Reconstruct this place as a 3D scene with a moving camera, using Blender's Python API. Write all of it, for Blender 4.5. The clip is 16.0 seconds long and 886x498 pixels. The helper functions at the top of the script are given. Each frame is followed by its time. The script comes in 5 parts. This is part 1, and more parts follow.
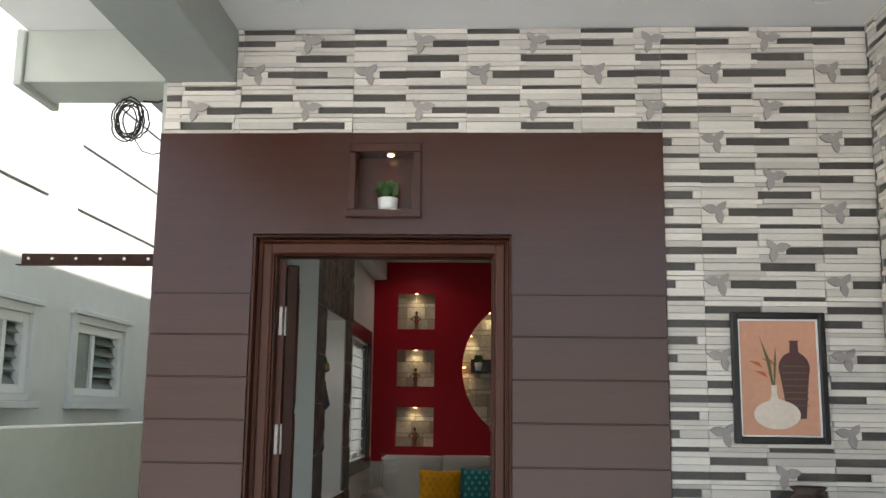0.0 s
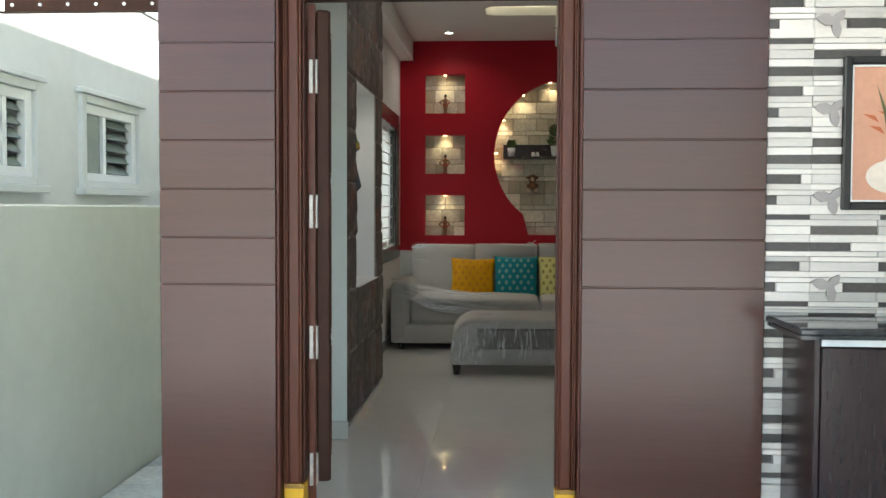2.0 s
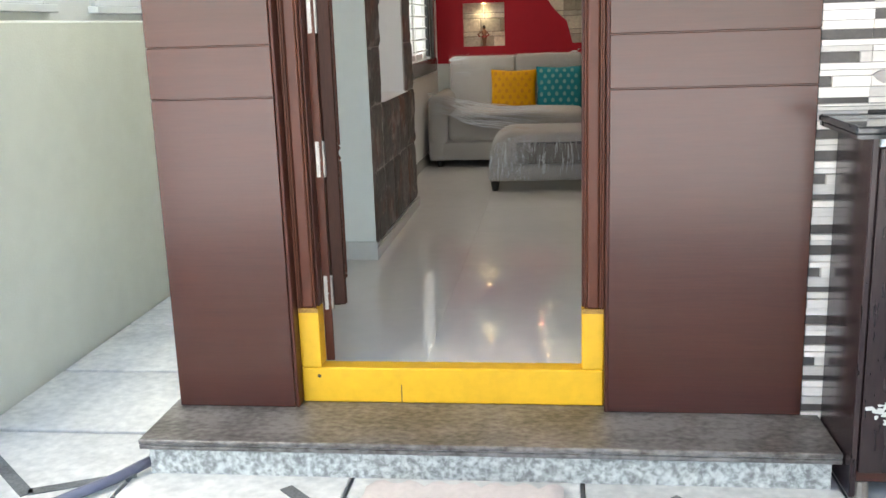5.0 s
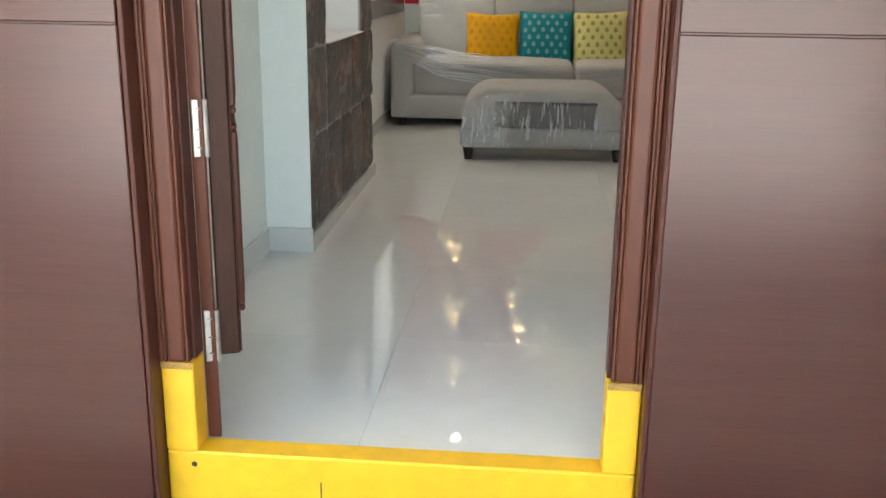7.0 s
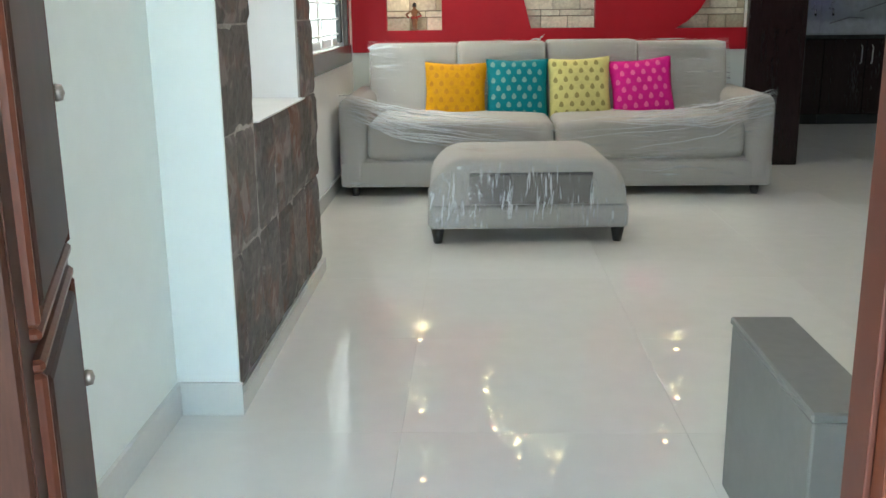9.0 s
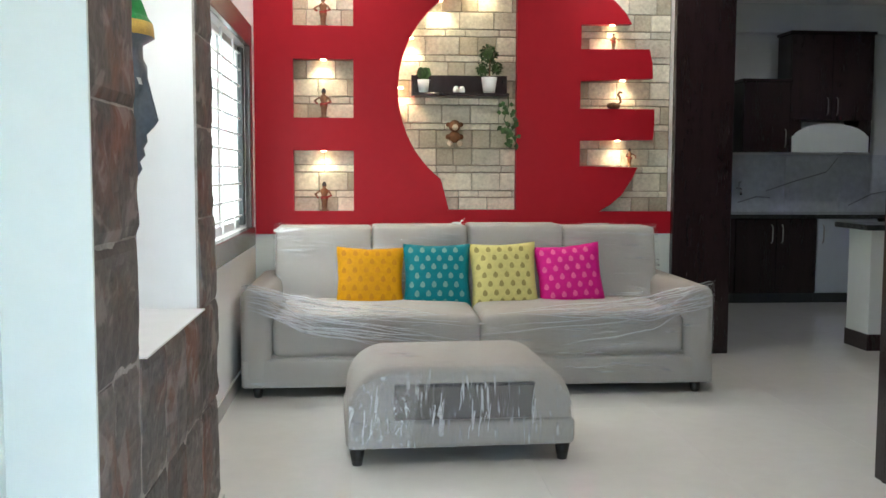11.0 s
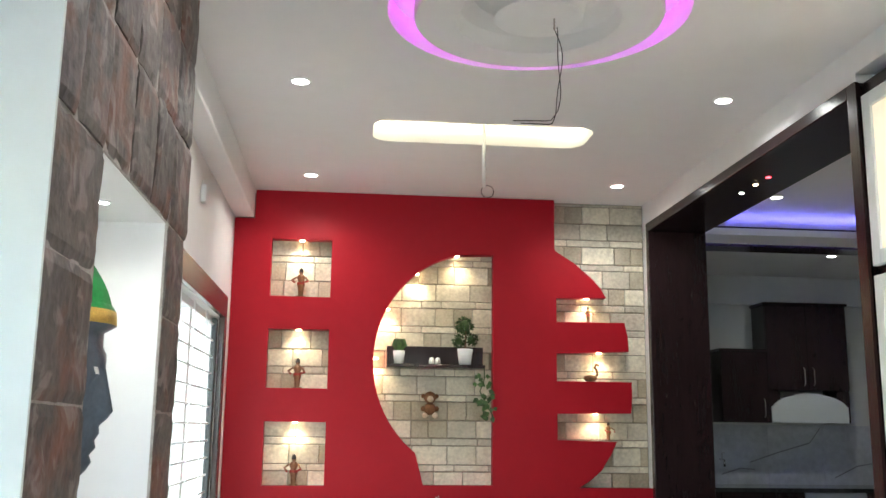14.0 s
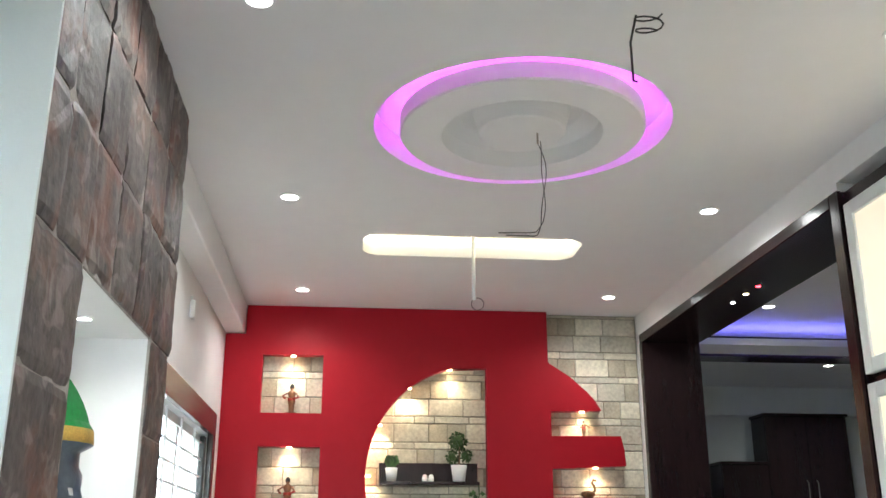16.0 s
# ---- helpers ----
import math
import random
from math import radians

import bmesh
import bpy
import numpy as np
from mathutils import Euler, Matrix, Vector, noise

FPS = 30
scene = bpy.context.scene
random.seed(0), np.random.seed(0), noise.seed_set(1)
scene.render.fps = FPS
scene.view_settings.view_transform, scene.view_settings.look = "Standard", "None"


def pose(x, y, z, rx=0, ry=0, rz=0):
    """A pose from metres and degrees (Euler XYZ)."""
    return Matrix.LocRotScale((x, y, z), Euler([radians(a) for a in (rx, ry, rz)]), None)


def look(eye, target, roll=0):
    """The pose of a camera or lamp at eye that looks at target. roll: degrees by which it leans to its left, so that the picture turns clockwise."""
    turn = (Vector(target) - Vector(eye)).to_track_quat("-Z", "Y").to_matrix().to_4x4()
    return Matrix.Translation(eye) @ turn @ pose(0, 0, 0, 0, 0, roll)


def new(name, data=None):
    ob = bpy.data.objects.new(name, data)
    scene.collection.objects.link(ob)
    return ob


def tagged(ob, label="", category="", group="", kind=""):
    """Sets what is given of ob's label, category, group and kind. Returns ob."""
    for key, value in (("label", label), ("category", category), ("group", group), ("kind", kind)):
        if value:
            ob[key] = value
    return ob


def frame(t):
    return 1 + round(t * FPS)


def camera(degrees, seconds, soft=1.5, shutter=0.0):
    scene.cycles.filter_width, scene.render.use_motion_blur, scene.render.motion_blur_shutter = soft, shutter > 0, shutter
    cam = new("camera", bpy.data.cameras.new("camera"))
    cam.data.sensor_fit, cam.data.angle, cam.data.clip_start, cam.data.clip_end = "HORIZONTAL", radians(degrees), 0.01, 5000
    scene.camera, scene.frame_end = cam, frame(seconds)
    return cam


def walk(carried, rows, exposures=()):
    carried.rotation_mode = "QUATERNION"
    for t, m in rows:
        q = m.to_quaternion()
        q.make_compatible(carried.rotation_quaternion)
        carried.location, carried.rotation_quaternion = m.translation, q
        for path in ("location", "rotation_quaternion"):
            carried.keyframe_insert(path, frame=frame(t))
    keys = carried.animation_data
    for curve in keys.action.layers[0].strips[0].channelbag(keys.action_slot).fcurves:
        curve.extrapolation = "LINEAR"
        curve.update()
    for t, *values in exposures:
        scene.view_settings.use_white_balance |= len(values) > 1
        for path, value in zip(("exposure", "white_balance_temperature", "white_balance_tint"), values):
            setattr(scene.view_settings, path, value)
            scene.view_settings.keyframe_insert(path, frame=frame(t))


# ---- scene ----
cam = camera(49.8, 16.0)
PATH = [
    (0, (0.394, -3.939, 1.404), (0.298, -1.969, 1.737), 0.7),
    (0.5, (0.279, -3.763, 1.405), (0.168, -1.802, 1.782), 1.0),
    (1, (0.237, -3.639, 1.368), (0.116, -1.66, 1.628), 0.8),
    (1.5, (0.238, -3.484, 1.333), (0.113, -1.491, 1.44), 0.5),
    (2, (0.217, -3.388, 1.284), (0.089, -1.393, 1.201), 0.2),
    (2.5, (0.183, -3.4, 1.28), (0.001, -1.415, 1.123), 0.3),
    (3, (0.144, -3.398, 1.271), (-0.224, -1.44, 1.088), 0.1),
    (3.5, (0.152, -3.424, 1.277), (-0.278, -1.481, 1.08), 0.2),
    (4, (0.228, -3.362, 1.253), (-0.194, -1.423, 1.007), -0.9),
    (4.5, (0.318, -3.205, 1.242), (-0.017, -1.276, 0.835), -1.9),
    (5, (0.331, -3.092, 1.222), (0.088, -1.159, 0.767), -1.9),
    (5.2, (0.314, -3.006, 1.207), (0.094, -1.075, 0.734), -1.7),
    (7.3, (0.167, -1.706, 1.113), (0.002, 0.208, 0.555), 0.8),
    (7.5, (0.130, -1.610, 1.145), (-0.032, 0.305, 0.592), 0.7),
    (8, (0.083, -1.334, 1.152), (-0.083, 0.590, 0.632), 0.3),
    (10.3, (-0.039, -0.216, 1.196), (0.084, 1.751, 0.856), -0.7),
    (10.5, (-0.056, -0.174, 1.224), (0.082, 1.8, 0.937), -0.4),
    (11, (-0.097, -0.121, 1.283), (0.059, 1.866, 1.123), 0.2),
    (11.5, (-0.13, -0.092, 1.317), (0.041, 1.901, 1.283), 0.5),
    (12, (-0.119, -0.077, 1.357), (0.062, 1.913, 1.45), 0.6),
    (12.5, (-0.1, -0.066, 1.373), (0.101, 1.915, 1.566), -0.4),
    (13, (-0.076, -0.055, 1.385), (0.113, 1.916, 1.669), 0.7),
    (13.5, (-0.063, -0.037, 1.39), (0.127, 1.926, 1.72), 0.6),
    (14, (-0.054, -0.039, 1.391), (0.135, 1.917, 1.763), 0.7),
    (14.5, (-0.048, -0.036, 1.391), (0.14, 1.912, 1.804), 0.5),
    (15, (-0.042, -0.029, 1.387), (0.145, 1.912, 1.831), 0.3),
    (15.5, (-0.027, -0.03, 1.39), (0.158, 1.896, 1.894), 0.1),
    (16, (-0.009, -0.031, 1.389), (0.177, 1.867, 1.992), -0.0),
]
EXPOSURES = [(0, 1.4, 6800, 9), (1.0, 1.45, 6900, 9), (1.5, 1.85, 6600, 5), (2.0, 2.35, 6600, 4), (2.5, 2.65, 6700, 4), (3.0, 2.25, 6800, 5), (3.5, 1.9, 6900, 6), (4.0, 2.65, 6900, 9), (4.5, 2.9, 6900, 10), (5.2, 2.95, 6900, 12), (7.4, 3.4, 6700, 4), (8.2, 3.7, 6400, 0), (10.3, 3.93, 6000, 3), (12.0, 3.93, 6200, 7), (13.0, 4.03, 6200, 7), (14.5, 4.03, 6100, 6), (16, 3.97, 6000, 6)]
SKY, SUN, DL, LEDP, LEDW = 0.15, 4.3, 2.1, 0.72, 0.5
walk(cam, [(t, look(eye, target, roll)) for t, eye, target, roll in PATH], EXPOSURES)

# ---- world, sun, large lights ----
world = bpy.data.worlds.new("sky")
scene.world = world
world.use_nodes = True
wn = world.node_tree
sky = wn.nodes.new("ShaderNodeTexSky")
sky.sky_type, sky.sun_disc = "NISHITA", False
sky.sun_elevation, sky.sun_rotation = radians(58), radians(80)
wn.nodes["Background"].inputs["Strength"].default_value = SKY
wn.links.new(sky.outputs["Color"], wn.nodes["Background"].inputs["Color"])
sun = new("sun", bpy.data.lights.new("sun", "SUN"))
sun.data.energy, sun.data.angle, sun.data.color = SUN, radians(0.6), (1.0, 0.95, 0.88)
sun.matrix_world = look((20, -4, 34), (0, 0, 0))


def area_lamp(name, eye, target, sx, sy, watts, colour=(1, 1, 1)):
    ob = new(name, bpy.data.lights.new(name, "AREA"))
    ob.data.shape, ob.data.size, ob.data.size_y, ob.data.energy, ob.data.color = "RECTANGLE", sx, sy, watts, colour
    ob.matrix_world = look(eye, target)
    return ob


def spot_lamp(name, eye, watts, colour=(1, 0.93, 0.82), size=140, radius=0.04, target=None, blend=0.8):
    ob = new(name, bpy.data.lights.new(name, "SPOT"))
    ob.data.energy, ob.data.color, ob.data.spot_size, ob.data.spot_blend, ob.data.shadow_soft_size = watts, colour, radians(size), blend, radius
    ob.matrix_world = look(eye, target or (eye[0], eye[1] + 0.0001, eye[2] - 1))
    return ob


# sky light through the barred window
area_lamp("window_light", (-1.0, 5.18, 1.5), (0.5, 5.18, 1.3), 1.55, 1.05, 0.35, (0.9, 0.97, 1.0))

# ---- materials ----
MATS = {}


def material(name, colour, rough=0.6, metal=0.0, vary=0.12, scale=6.0, bump=0.0, bump_scale=60.0, coat=0.0, tone=None, rand=0.0, stretch=(1, 1, 1), island=0.0, spec=0.5, rough_vary=0.0, sharp=0.2):
    """Paint or stone: a base colour that wavers at two scales, with fine relief."""
    m = bpy.data.materials.new(name)
    m.use_nodes = True
    nt = m.node_tree
    b = nt.nodes["Principled BSDF"]
    b.inputs["Roughness"].default_value, b.inputs["Metallic"].default_value = rough, metal
    b.inputs["Coat Weight"].default_value, b.inputs["Coat Roughness"].default_value = coat, 0.08
    b.inputs["Specular IOR Level"].default_value = spec
    tc, mp = nt.nodes.new("ShaderNodeTexCoord"), nt.nodes.new("ShaderNodeMapping")
    mp.inputs["Scale"].default_value = stretch
    nt.links.new(tc.outputs["Object"], mp.inputs["Vector"])
    vec = mp.outputs["Vector"]
    if rand or island:
        add = nt.nodes.new("ShaderNodeVectorMath")
        add.operation = "ADD"
        src = nt.nodes.new("ShaderNodeObjectInfo").outputs["Random"] if rand else nt.nodes.new("ShaderNodeNewGeometry").outputs["Random Per Island"]
        mul = nt.nodes.new("ShaderNodeMath")
        mul.operation, mul.inputs[1].default_value = "MULTIPLY", 37.0
        nt.links.new(src, mul.inputs[0])
        nt.links.new(vec, add.inputs[0])
        nt.links.new(mul.outputs[0], add.inputs[1])
        vec = add.outputs[0]
    big, fine = nt.nodes.new("ShaderNodeTexNoise"), nt.nodes.new("ShaderNodeTexNoise")
    big.inputs["Scale"].default_value, big.inputs["Detail"].default_value = scale, 4
    fine.inputs["Scale"].default_value, fine.inputs["Detail"].default_value = scale * 9, 6
    nt.links.new(vec, big.inputs["Vector"])
    nt.links.new(vec, fine.inputs["Vector"])
    mix = nt.nodes.new("ShaderNodeMath")
    mix.operation = "ADD"
    nt.links.new(big.outputs["Fac"], mix.inputs[0])
    nt.links.new(fine.outputs["Fac"], mix.inputs[1])
    ramp = nt.nodes.new("ShaderNodeValToRGB")
    lo = tone or tuple(c * (1 - vary) for c in colour)
    hi = tuple(min(1, c * (1 + vary)) for c in colour)
    ramp.color_ramp.elements[0].color, ramp.color_ramp.elements[1].color = (*lo, 1), (*hi, 1)
    ramp.color_ramp.elements[0].position, ramp.color_ramp.elements[1].position = 0.5 - sharp, 0.5 + sharp
    half = nt.nodes.new("ShaderNodeMath")
    half.operation, half.inputs[1].default_value = "MULTIPLY", 0.5
    nt.links.new(mix.outputs[0], half.inputs[0])
    nt.links.new(half.outputs[0], ramp.inputs["Fac"])
    out = ramp.outputs["Color"]
    if rand or island:
        hsv = nt.nodes.new("ShaderNodeHueSaturation")
        rng = nt.nodes.new("ShaderNodeMapRange")
        amount = rand or island
        rng.inputs["To Min"].default_value, rng.inputs["To Max"].default_value = 1 - amount, 1 + amount
        nt.links.new(src, rng.inputs["Value"])
        nt.links.new(rng.outputs[0], hsv.inputs["Value"])
        nt.links.new(out, hsv.inputs["Color"])
        out = hsv.outputs["Color"]
    nt.links.new(out, b.inputs["Base Color"])
    if rough_vary:
        rr = nt.nodes.new("ShaderNodeMapRange")
        rr.inputs["To Min"].default_value, rr.inputs["To Max"].default_value = rough - rough_vary, rough + rough_vary
        nt.links.new(big.outputs["Fac"], rr.inputs["Value"])
        nt.links.new(rr.outputs[0], b.inputs["Roughness"])
    if bump:
        bt, bp = nt.nodes.new("ShaderNodeTexNoise"), nt.nodes.new("ShaderNodeBump")
        bt.inputs["Scale"].default_value, bt.inputs["Detail"].default_value = bump_scale, 5
        bp.inputs["Strength"].default_value, bp.inputs["Distance"].default_value = bump, 0.01
        nt.links.new(vec, bt.inputs["Vector"])
        nt.links.new(bt.outputs["Fac"], bp.inputs["Height"])
        nt.links.new(bp.outputs["Normal"], b.inputs["Normal"])
    MATS[name] = m
    return m


def glow(name, colour, strength):
    m = bpy.data.materials.new(name)
    m.use_nodes = True
    b = m.node_tree.nodes["Principled BSDF"]
    b.inputs["Base Color"].default_value = (*colour, 1)
    b.inputs["Emission Color"].default_value, b.inputs["Emission Strength"].default_value = (*colour, 1), strength
    return m


def clear_film(name, stretch, slant, least=0.12, rare=0.0):
    """Clear stretch film: see-through, with glossy creases along its pull, whitened as highlights."""
    m = bpy.data.materials.new(name)
    m.use_nodes = True
    nt = m.node_tree
    nt.nodes.remove(nt.nodes["Principled BSDF"])
    clear, gloss, mix = nt.nodes.new("ShaderNodeBsdfTransparent"), nt.nodes.new("ShaderNodeBsdfPrincipled"), nt.nodes.new("ShaderNodeMixShader")
    gloss.inputs["Base Color"].default_value = (0.9, 0.91, 0.92, 1)
    gloss.inputs["Metallic"].default_value = 0.35
    gloss.inputs["Roughness"].default_value = 0.13
    gloss.inputs["Specular IOR Level"].default_value = 0.9
    tc, mp, no, wide, bp = (nt.nodes.new("ShaderNode" + k) for k in ("TexCoord", "Mapping", "TexNoise", "TexNoise", "Bump"))
    mp.inputs["Scale"].default_value, mp.inputs["Rotation"].default_value = stretch, (0, radians(slant), 0)
    no.inputs["Scale"].default_value, no.inputs["Detail"].default_value, no.inputs["Distortion"].default_value = 7.0, 6, 0.6
    wide.inputs["Scale"].default_value, wide.inputs["Detail"].default_value = 3.2, 2
    bp.inputs["Strength"].default_value, bp.inputs["Distance"].default_value = 0.8, 0.03
    nt.links.new(tc.outputs["Object"], mp.inputs["Vector"])
    nt.links.new(mp.outputs["Vector"], no.inputs["Vector"])
    nt.links.new(tc.outputs["Object"], wide.inputs["Vector"])
    nt.links.new(no.outputs["Fac"], bp.inputs["Height"])
    nt.links.new(bp.outputs["Normal"], gloss.inputs["Normal"])
    crease, patch, mul, add = nt.nodes.new("ShaderNodeMapRange"), nt.nodes.new("ShaderNodeMapRange"), nt.nodes.new("ShaderNodeMath"), nt.nodes.new("ShaderNodeMath")
    crease.inputs["From Min"].default_value, crease.inputs["From Max"].default_value = 0.55, 0.66
    patch.inputs["From Min"].default_value, patch.inputs["From Max"].default_value = 0.4 + rare, 0.58 + rare
    nt.links.new(no.outputs["Fac"], crease.inputs["Value"])
    nt.links.new(wide.outputs["Fac"], patch.inputs["Value"])
    mul.operation = add.operation = "MULTIPLY_ADD"
    mul.inputs[2].default_value = 0.0
    nt.links.new(crease.outputs[0], mul.inputs[0])
    nt.links.new(patch.outputs[0], mul.inputs[1])
    add.inputs[1].default_value, add.inputs[2].default_value, add.use_clamp = 0.75, least, True
    nt.links.new(mul.outputs[0], add.inputs[0])
    nt.links.new(add.outputs[0], mix.inputs[0])
    nt.links.new(clear.outputs[0], mix.inputs[1])
    nt.links.new(gloss.outputs[0], mix.inputs[2])
    nt.links.new(mix.outputs[0], nt.nodes["Material Output"].inputs["Surface"])
    return m


def slate_material():
    """Split slate: grey-brown leaves, rust bloom and pale scratches."""
    m = material("rust_slate", (0.112, 0.095, 0.083), 0.58, vary=0.5, scale=4.0, bump=0.9, bump_scale=14, rand=0.28, tone=(0.04, 0.037, 0.038), stretch=(1, 1, 1), rough_vary=0.14)
    nt = m.node_tree
    b = nt.nodes["Principled BSDF"]
    base = b.inputs["Base Color"].links[0].from_socket
    vec = [n for n in nt.nodes if n.bl_idname == "ShaderNodeTexNoise"][0].inputs["Vector"].links[0].from_socket
    rust, scratch = nt.nodes.new("ShaderNodeTexNoise"), nt.nodes.new("ShaderNodeTexNoise")
    rust.inputs["Scale"].default_value, rust.inputs["Detail"].default_value = 4.5, 7
    scratch.inputs["Scale"].default_value, scratch.inputs["Detail"].default_value, scratch.inputs["Distortion"].default_value = 9.0, 9, 0.7
    for no, lo, hi, colour in ((rust, 0.5, 0.64, (0.2, 0.07, 0.035, 1)), (scratch, 0.57, 0.63, (0.27, 0.24, 0.22, 1))):
        nt.links.new(vec, no.inputs["Vector"])
        rng, mx = nt.nodes.new("ShaderNodeMapRange"), nt.nodes.new("ShaderNodeMix")
        rng.inputs["From Min"].default_value, rng.inputs["From Max"].default_value, rng.inputs["To Max"].default_value = lo, hi, 0.6
        mx.data_type = "RGBA"
        mx.inputs["B"].default_value = colour
        mx.inputs[7].default_value = colour
        nt.links.new(no.outputs["Fac"], rng.inputs["Value"])
        nt.links.new(rng.outputs[0], mx.inputs[0])
        nt.links.new(base, mx.inputs[6])
        base = mx.outputs[2]
    nt.links.new(base, b.inputs["Base Color"])
    return m


WOOD = material("walnut_laminate", (0.057, 0.0143, 0.0078), 0.23, vary=0.15, scale=2.0, stretch=(0.5, 1, 12), rough_vary=0.05, spec=0.5)
TEAK = material("polished_teak", (0.088, 0.026, 0.0135), 0.33, vary=0.16, scale=2.4, stretch=(2.2, 2.2, 0.6), bump=0.06, bump_scale=26, spec=0.26, rough_vary=0.06)
TEAK_RED = material("red_brown_teak", (0.062, 0.019, 0.012), 0.4, vary=0.2, scale=2.4, stretch=(2, 2, 0.6), spec=0.25)
TEAK_DARK = material("dark_teak", (0.04, 0.016, 0.01), 0.4, vary=0.4, scale=3.0, stretch=(6, 6, 0.8), spec=0.12)
YELLOW = material("yellow_enamel", (0.78, 0.43, 0.015), 0.42, vary=0.06, scale=3, bump=0.05, bump_scale=18, tone=(0.66, 0.36, 0.012))
MINT = material("mint_white_paint", (0.74, 0.78, 0.74), 0.7, vary=0.03, scale=1.5, bump=0.05, bump_scale=120)
WHITE = material("white_paint", (0.8, 0.8, 0.79), 0.65, vary=0.03, scale=1.2, bump=0.04, bump_scale=120)
GREYPAINT = material("grey_green_plaster", (0.5, 0.515, 0.465), 0.8, vary=0.06, scale=0.9, bump=0.12, bump_scale=90)
NEIGHBOUR = material("pale_grey_plaster", (0.68, 0.695, 0.67), 0.85, vary=0.05, scale=0.8, bump=0.12, bump_scale=90)
BEAM = material("grey_beam_plaster", (0.34, 0.36, 0.33), 0.85, vary=0.05, scale=1.5, bump=0.1, bump_scale=80)
CEIL = material("ceiling_paint", (0.82, 0.81, 0.8), 0.8, vary=0.02, scale=1.0)
PVC = material("white_pvc", (0.8, 0.81, 0.8), 0.4, vary=0.03)
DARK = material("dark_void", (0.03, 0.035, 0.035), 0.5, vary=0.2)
LOUVRE = material("smoked_louvre_glass", (0.2, 0.24, 0.22), 0.15, vary=0.2)
TILE_L = material("pale_cladding", (0.71, 0.655, 0.595), 0.6, vary=0.12, scale=4, bump=0.15, bump_scale=45, island=0.2, stretch=(1, 1, 6))
TILE_D = material("dark_cladding", (0.085, 0.074, 0.066), 0.55, vary=0.25, scale=8, bump=0.1, bump_scale=45, island=0.25)
TILE_G = material("leaf_cladding", (0.36, 0.32, 0.3), 0.6, vary=0.15, scale=12, bump=0.1, island=0.1)
GROUT = material("cladding_grout", (0.3, 0.27, 0.245), 0.9, vary=0.1)
GRANITE = material("speckled_granite", (0.46, 0.475, 0.45), 0.4, vary=0.25, scale=55, tone=(0.17, 0.175, 0.165), sharp=0.08)
SLABTOP = material("worn_step_stone", (0.15, 0.14, 0.13), 0.3, vary=0.4, scale=4.0, bump=0.2, bump_scale=30, tone=(0.05, 0.042, 0.036), sharp=0.11, stretch=(1, 1.3, 1.3))
BLACKGRANITE = material("black_granite", (0.03, 0.033, 0.034), 0.06, vary=0.7, scale=30)
FLOORTILE = material("ivory_vitrified_tile", (0.68, 0.675, 0.63), 0.02, vary=0.04, scale=1.3, rand=0.02, spec=0.45)
SKIRT = material("skirting_tile", (0.62, 0.62, 0.58), 0.12, vary=0.04)
PAVE = material("dusty_shahabad_slab", (0.62, 0.62, 0.59), 0.7, vary=0.12, scale=3.0, bump=0.25, bump_scale=14, rand=0.06, tone=(0.45, 0.46, 0.45), sharp=0.14)
PAVEJOINT = material("dark_joint_strip", (0.13, 0.14, 0.14), 0.8, vary=0.5, scale=12)
RED = material("red_paint", (0.385, 0.004, 0.014), 0.5, vary=0.06, scale=1.5, bump=0.05, bump_scale=70, spec=0.25)
STONE = material("ashlar_veneer", (0.66, 0.62, 0.5), 0.75, vary=0.25, scale=5, bump=0.6, bump_scale=22, rand=0.24, tone=(0.44, 0.4, 0.31))
STONE_DIM = material("brown_ashlar_veneer", (0.42, 0.37, 0.27), 0.8, vary=0.25, scale=7, bump=0.5, bump_scale=26, rand=0.15, tone=(0.3, 0.26, 0.19))
STONEJOINT = material("veneer_joint", (0.3, 0.27, 0.21), 0.9, vary=0.25)
SLATE = slate_material()
SURROUND = material("polished_dark_stone", (0.075, 0.06, 0.055), 0.22, vary=0.35, scale=6)
FABRIC = material("grey_beige_upholstery", (0.34, 0.318, 0.29), 0.85, vary=0.08, scale=6, bump=0.25, bump_scale=220)
FABRIC_DARK = material("taupe_upholstery", (0.12, 0.105, 0.096), 0.85, vary=0.1, scale=6, bump=0.25, bump_scale=220)
FILM = clear_film("stretch_film", (0.7, 2, 8), 8, 0.08, 0.03)
# nearly opaque white, for ribbons that imitate highlights on the creases
FILM_GLINT = clear_film("film_crease", (3, 3, 9), 0, 0.9)
FILM_CRUMPLED_SHEEN = clear_film("crumpled_film", (7, 4, 2.6), -24, 0.22, -0.2)
FILM_UP = clear_film("stretch_film_upright", (12, 4, 1.3), 10, 0.1, -0.12)
BLACKLEG = material("black_leg", (0.012, 0.011, 0.01), 0.35)
WENGE = material("wenge_laminate", (0.022, 0.012, 0.013), 0.22, vary=0.3, scale=2, stretch=(5, 5, 0.7))
STEEL = material("brushed_steel", (0.36, 0.33, 0.3), 0.46, metal=1.0, vary=0.25, scale=30)
CHROME = material("chrome", (0.75, 0.75, 0.75), 0.1, metal=1.0, vary=0.05)
WIRE = material("black_wire", (0.015, 0.015, 0.016), 0.5)
POT = material("white_pot", (0.82, 0.82, 0.8), 0.35, vary=0.04)
LEAF = material("leaf_green", (0.05, 0.11, 0.025), 0.55, vary=0.5, scale=20, island=0.4)
LEAF_DARK = material("dark_leaf_green", (0.04, 0.085, 0.02), 0.55, vary=0.5, scale=20, island=0.4)
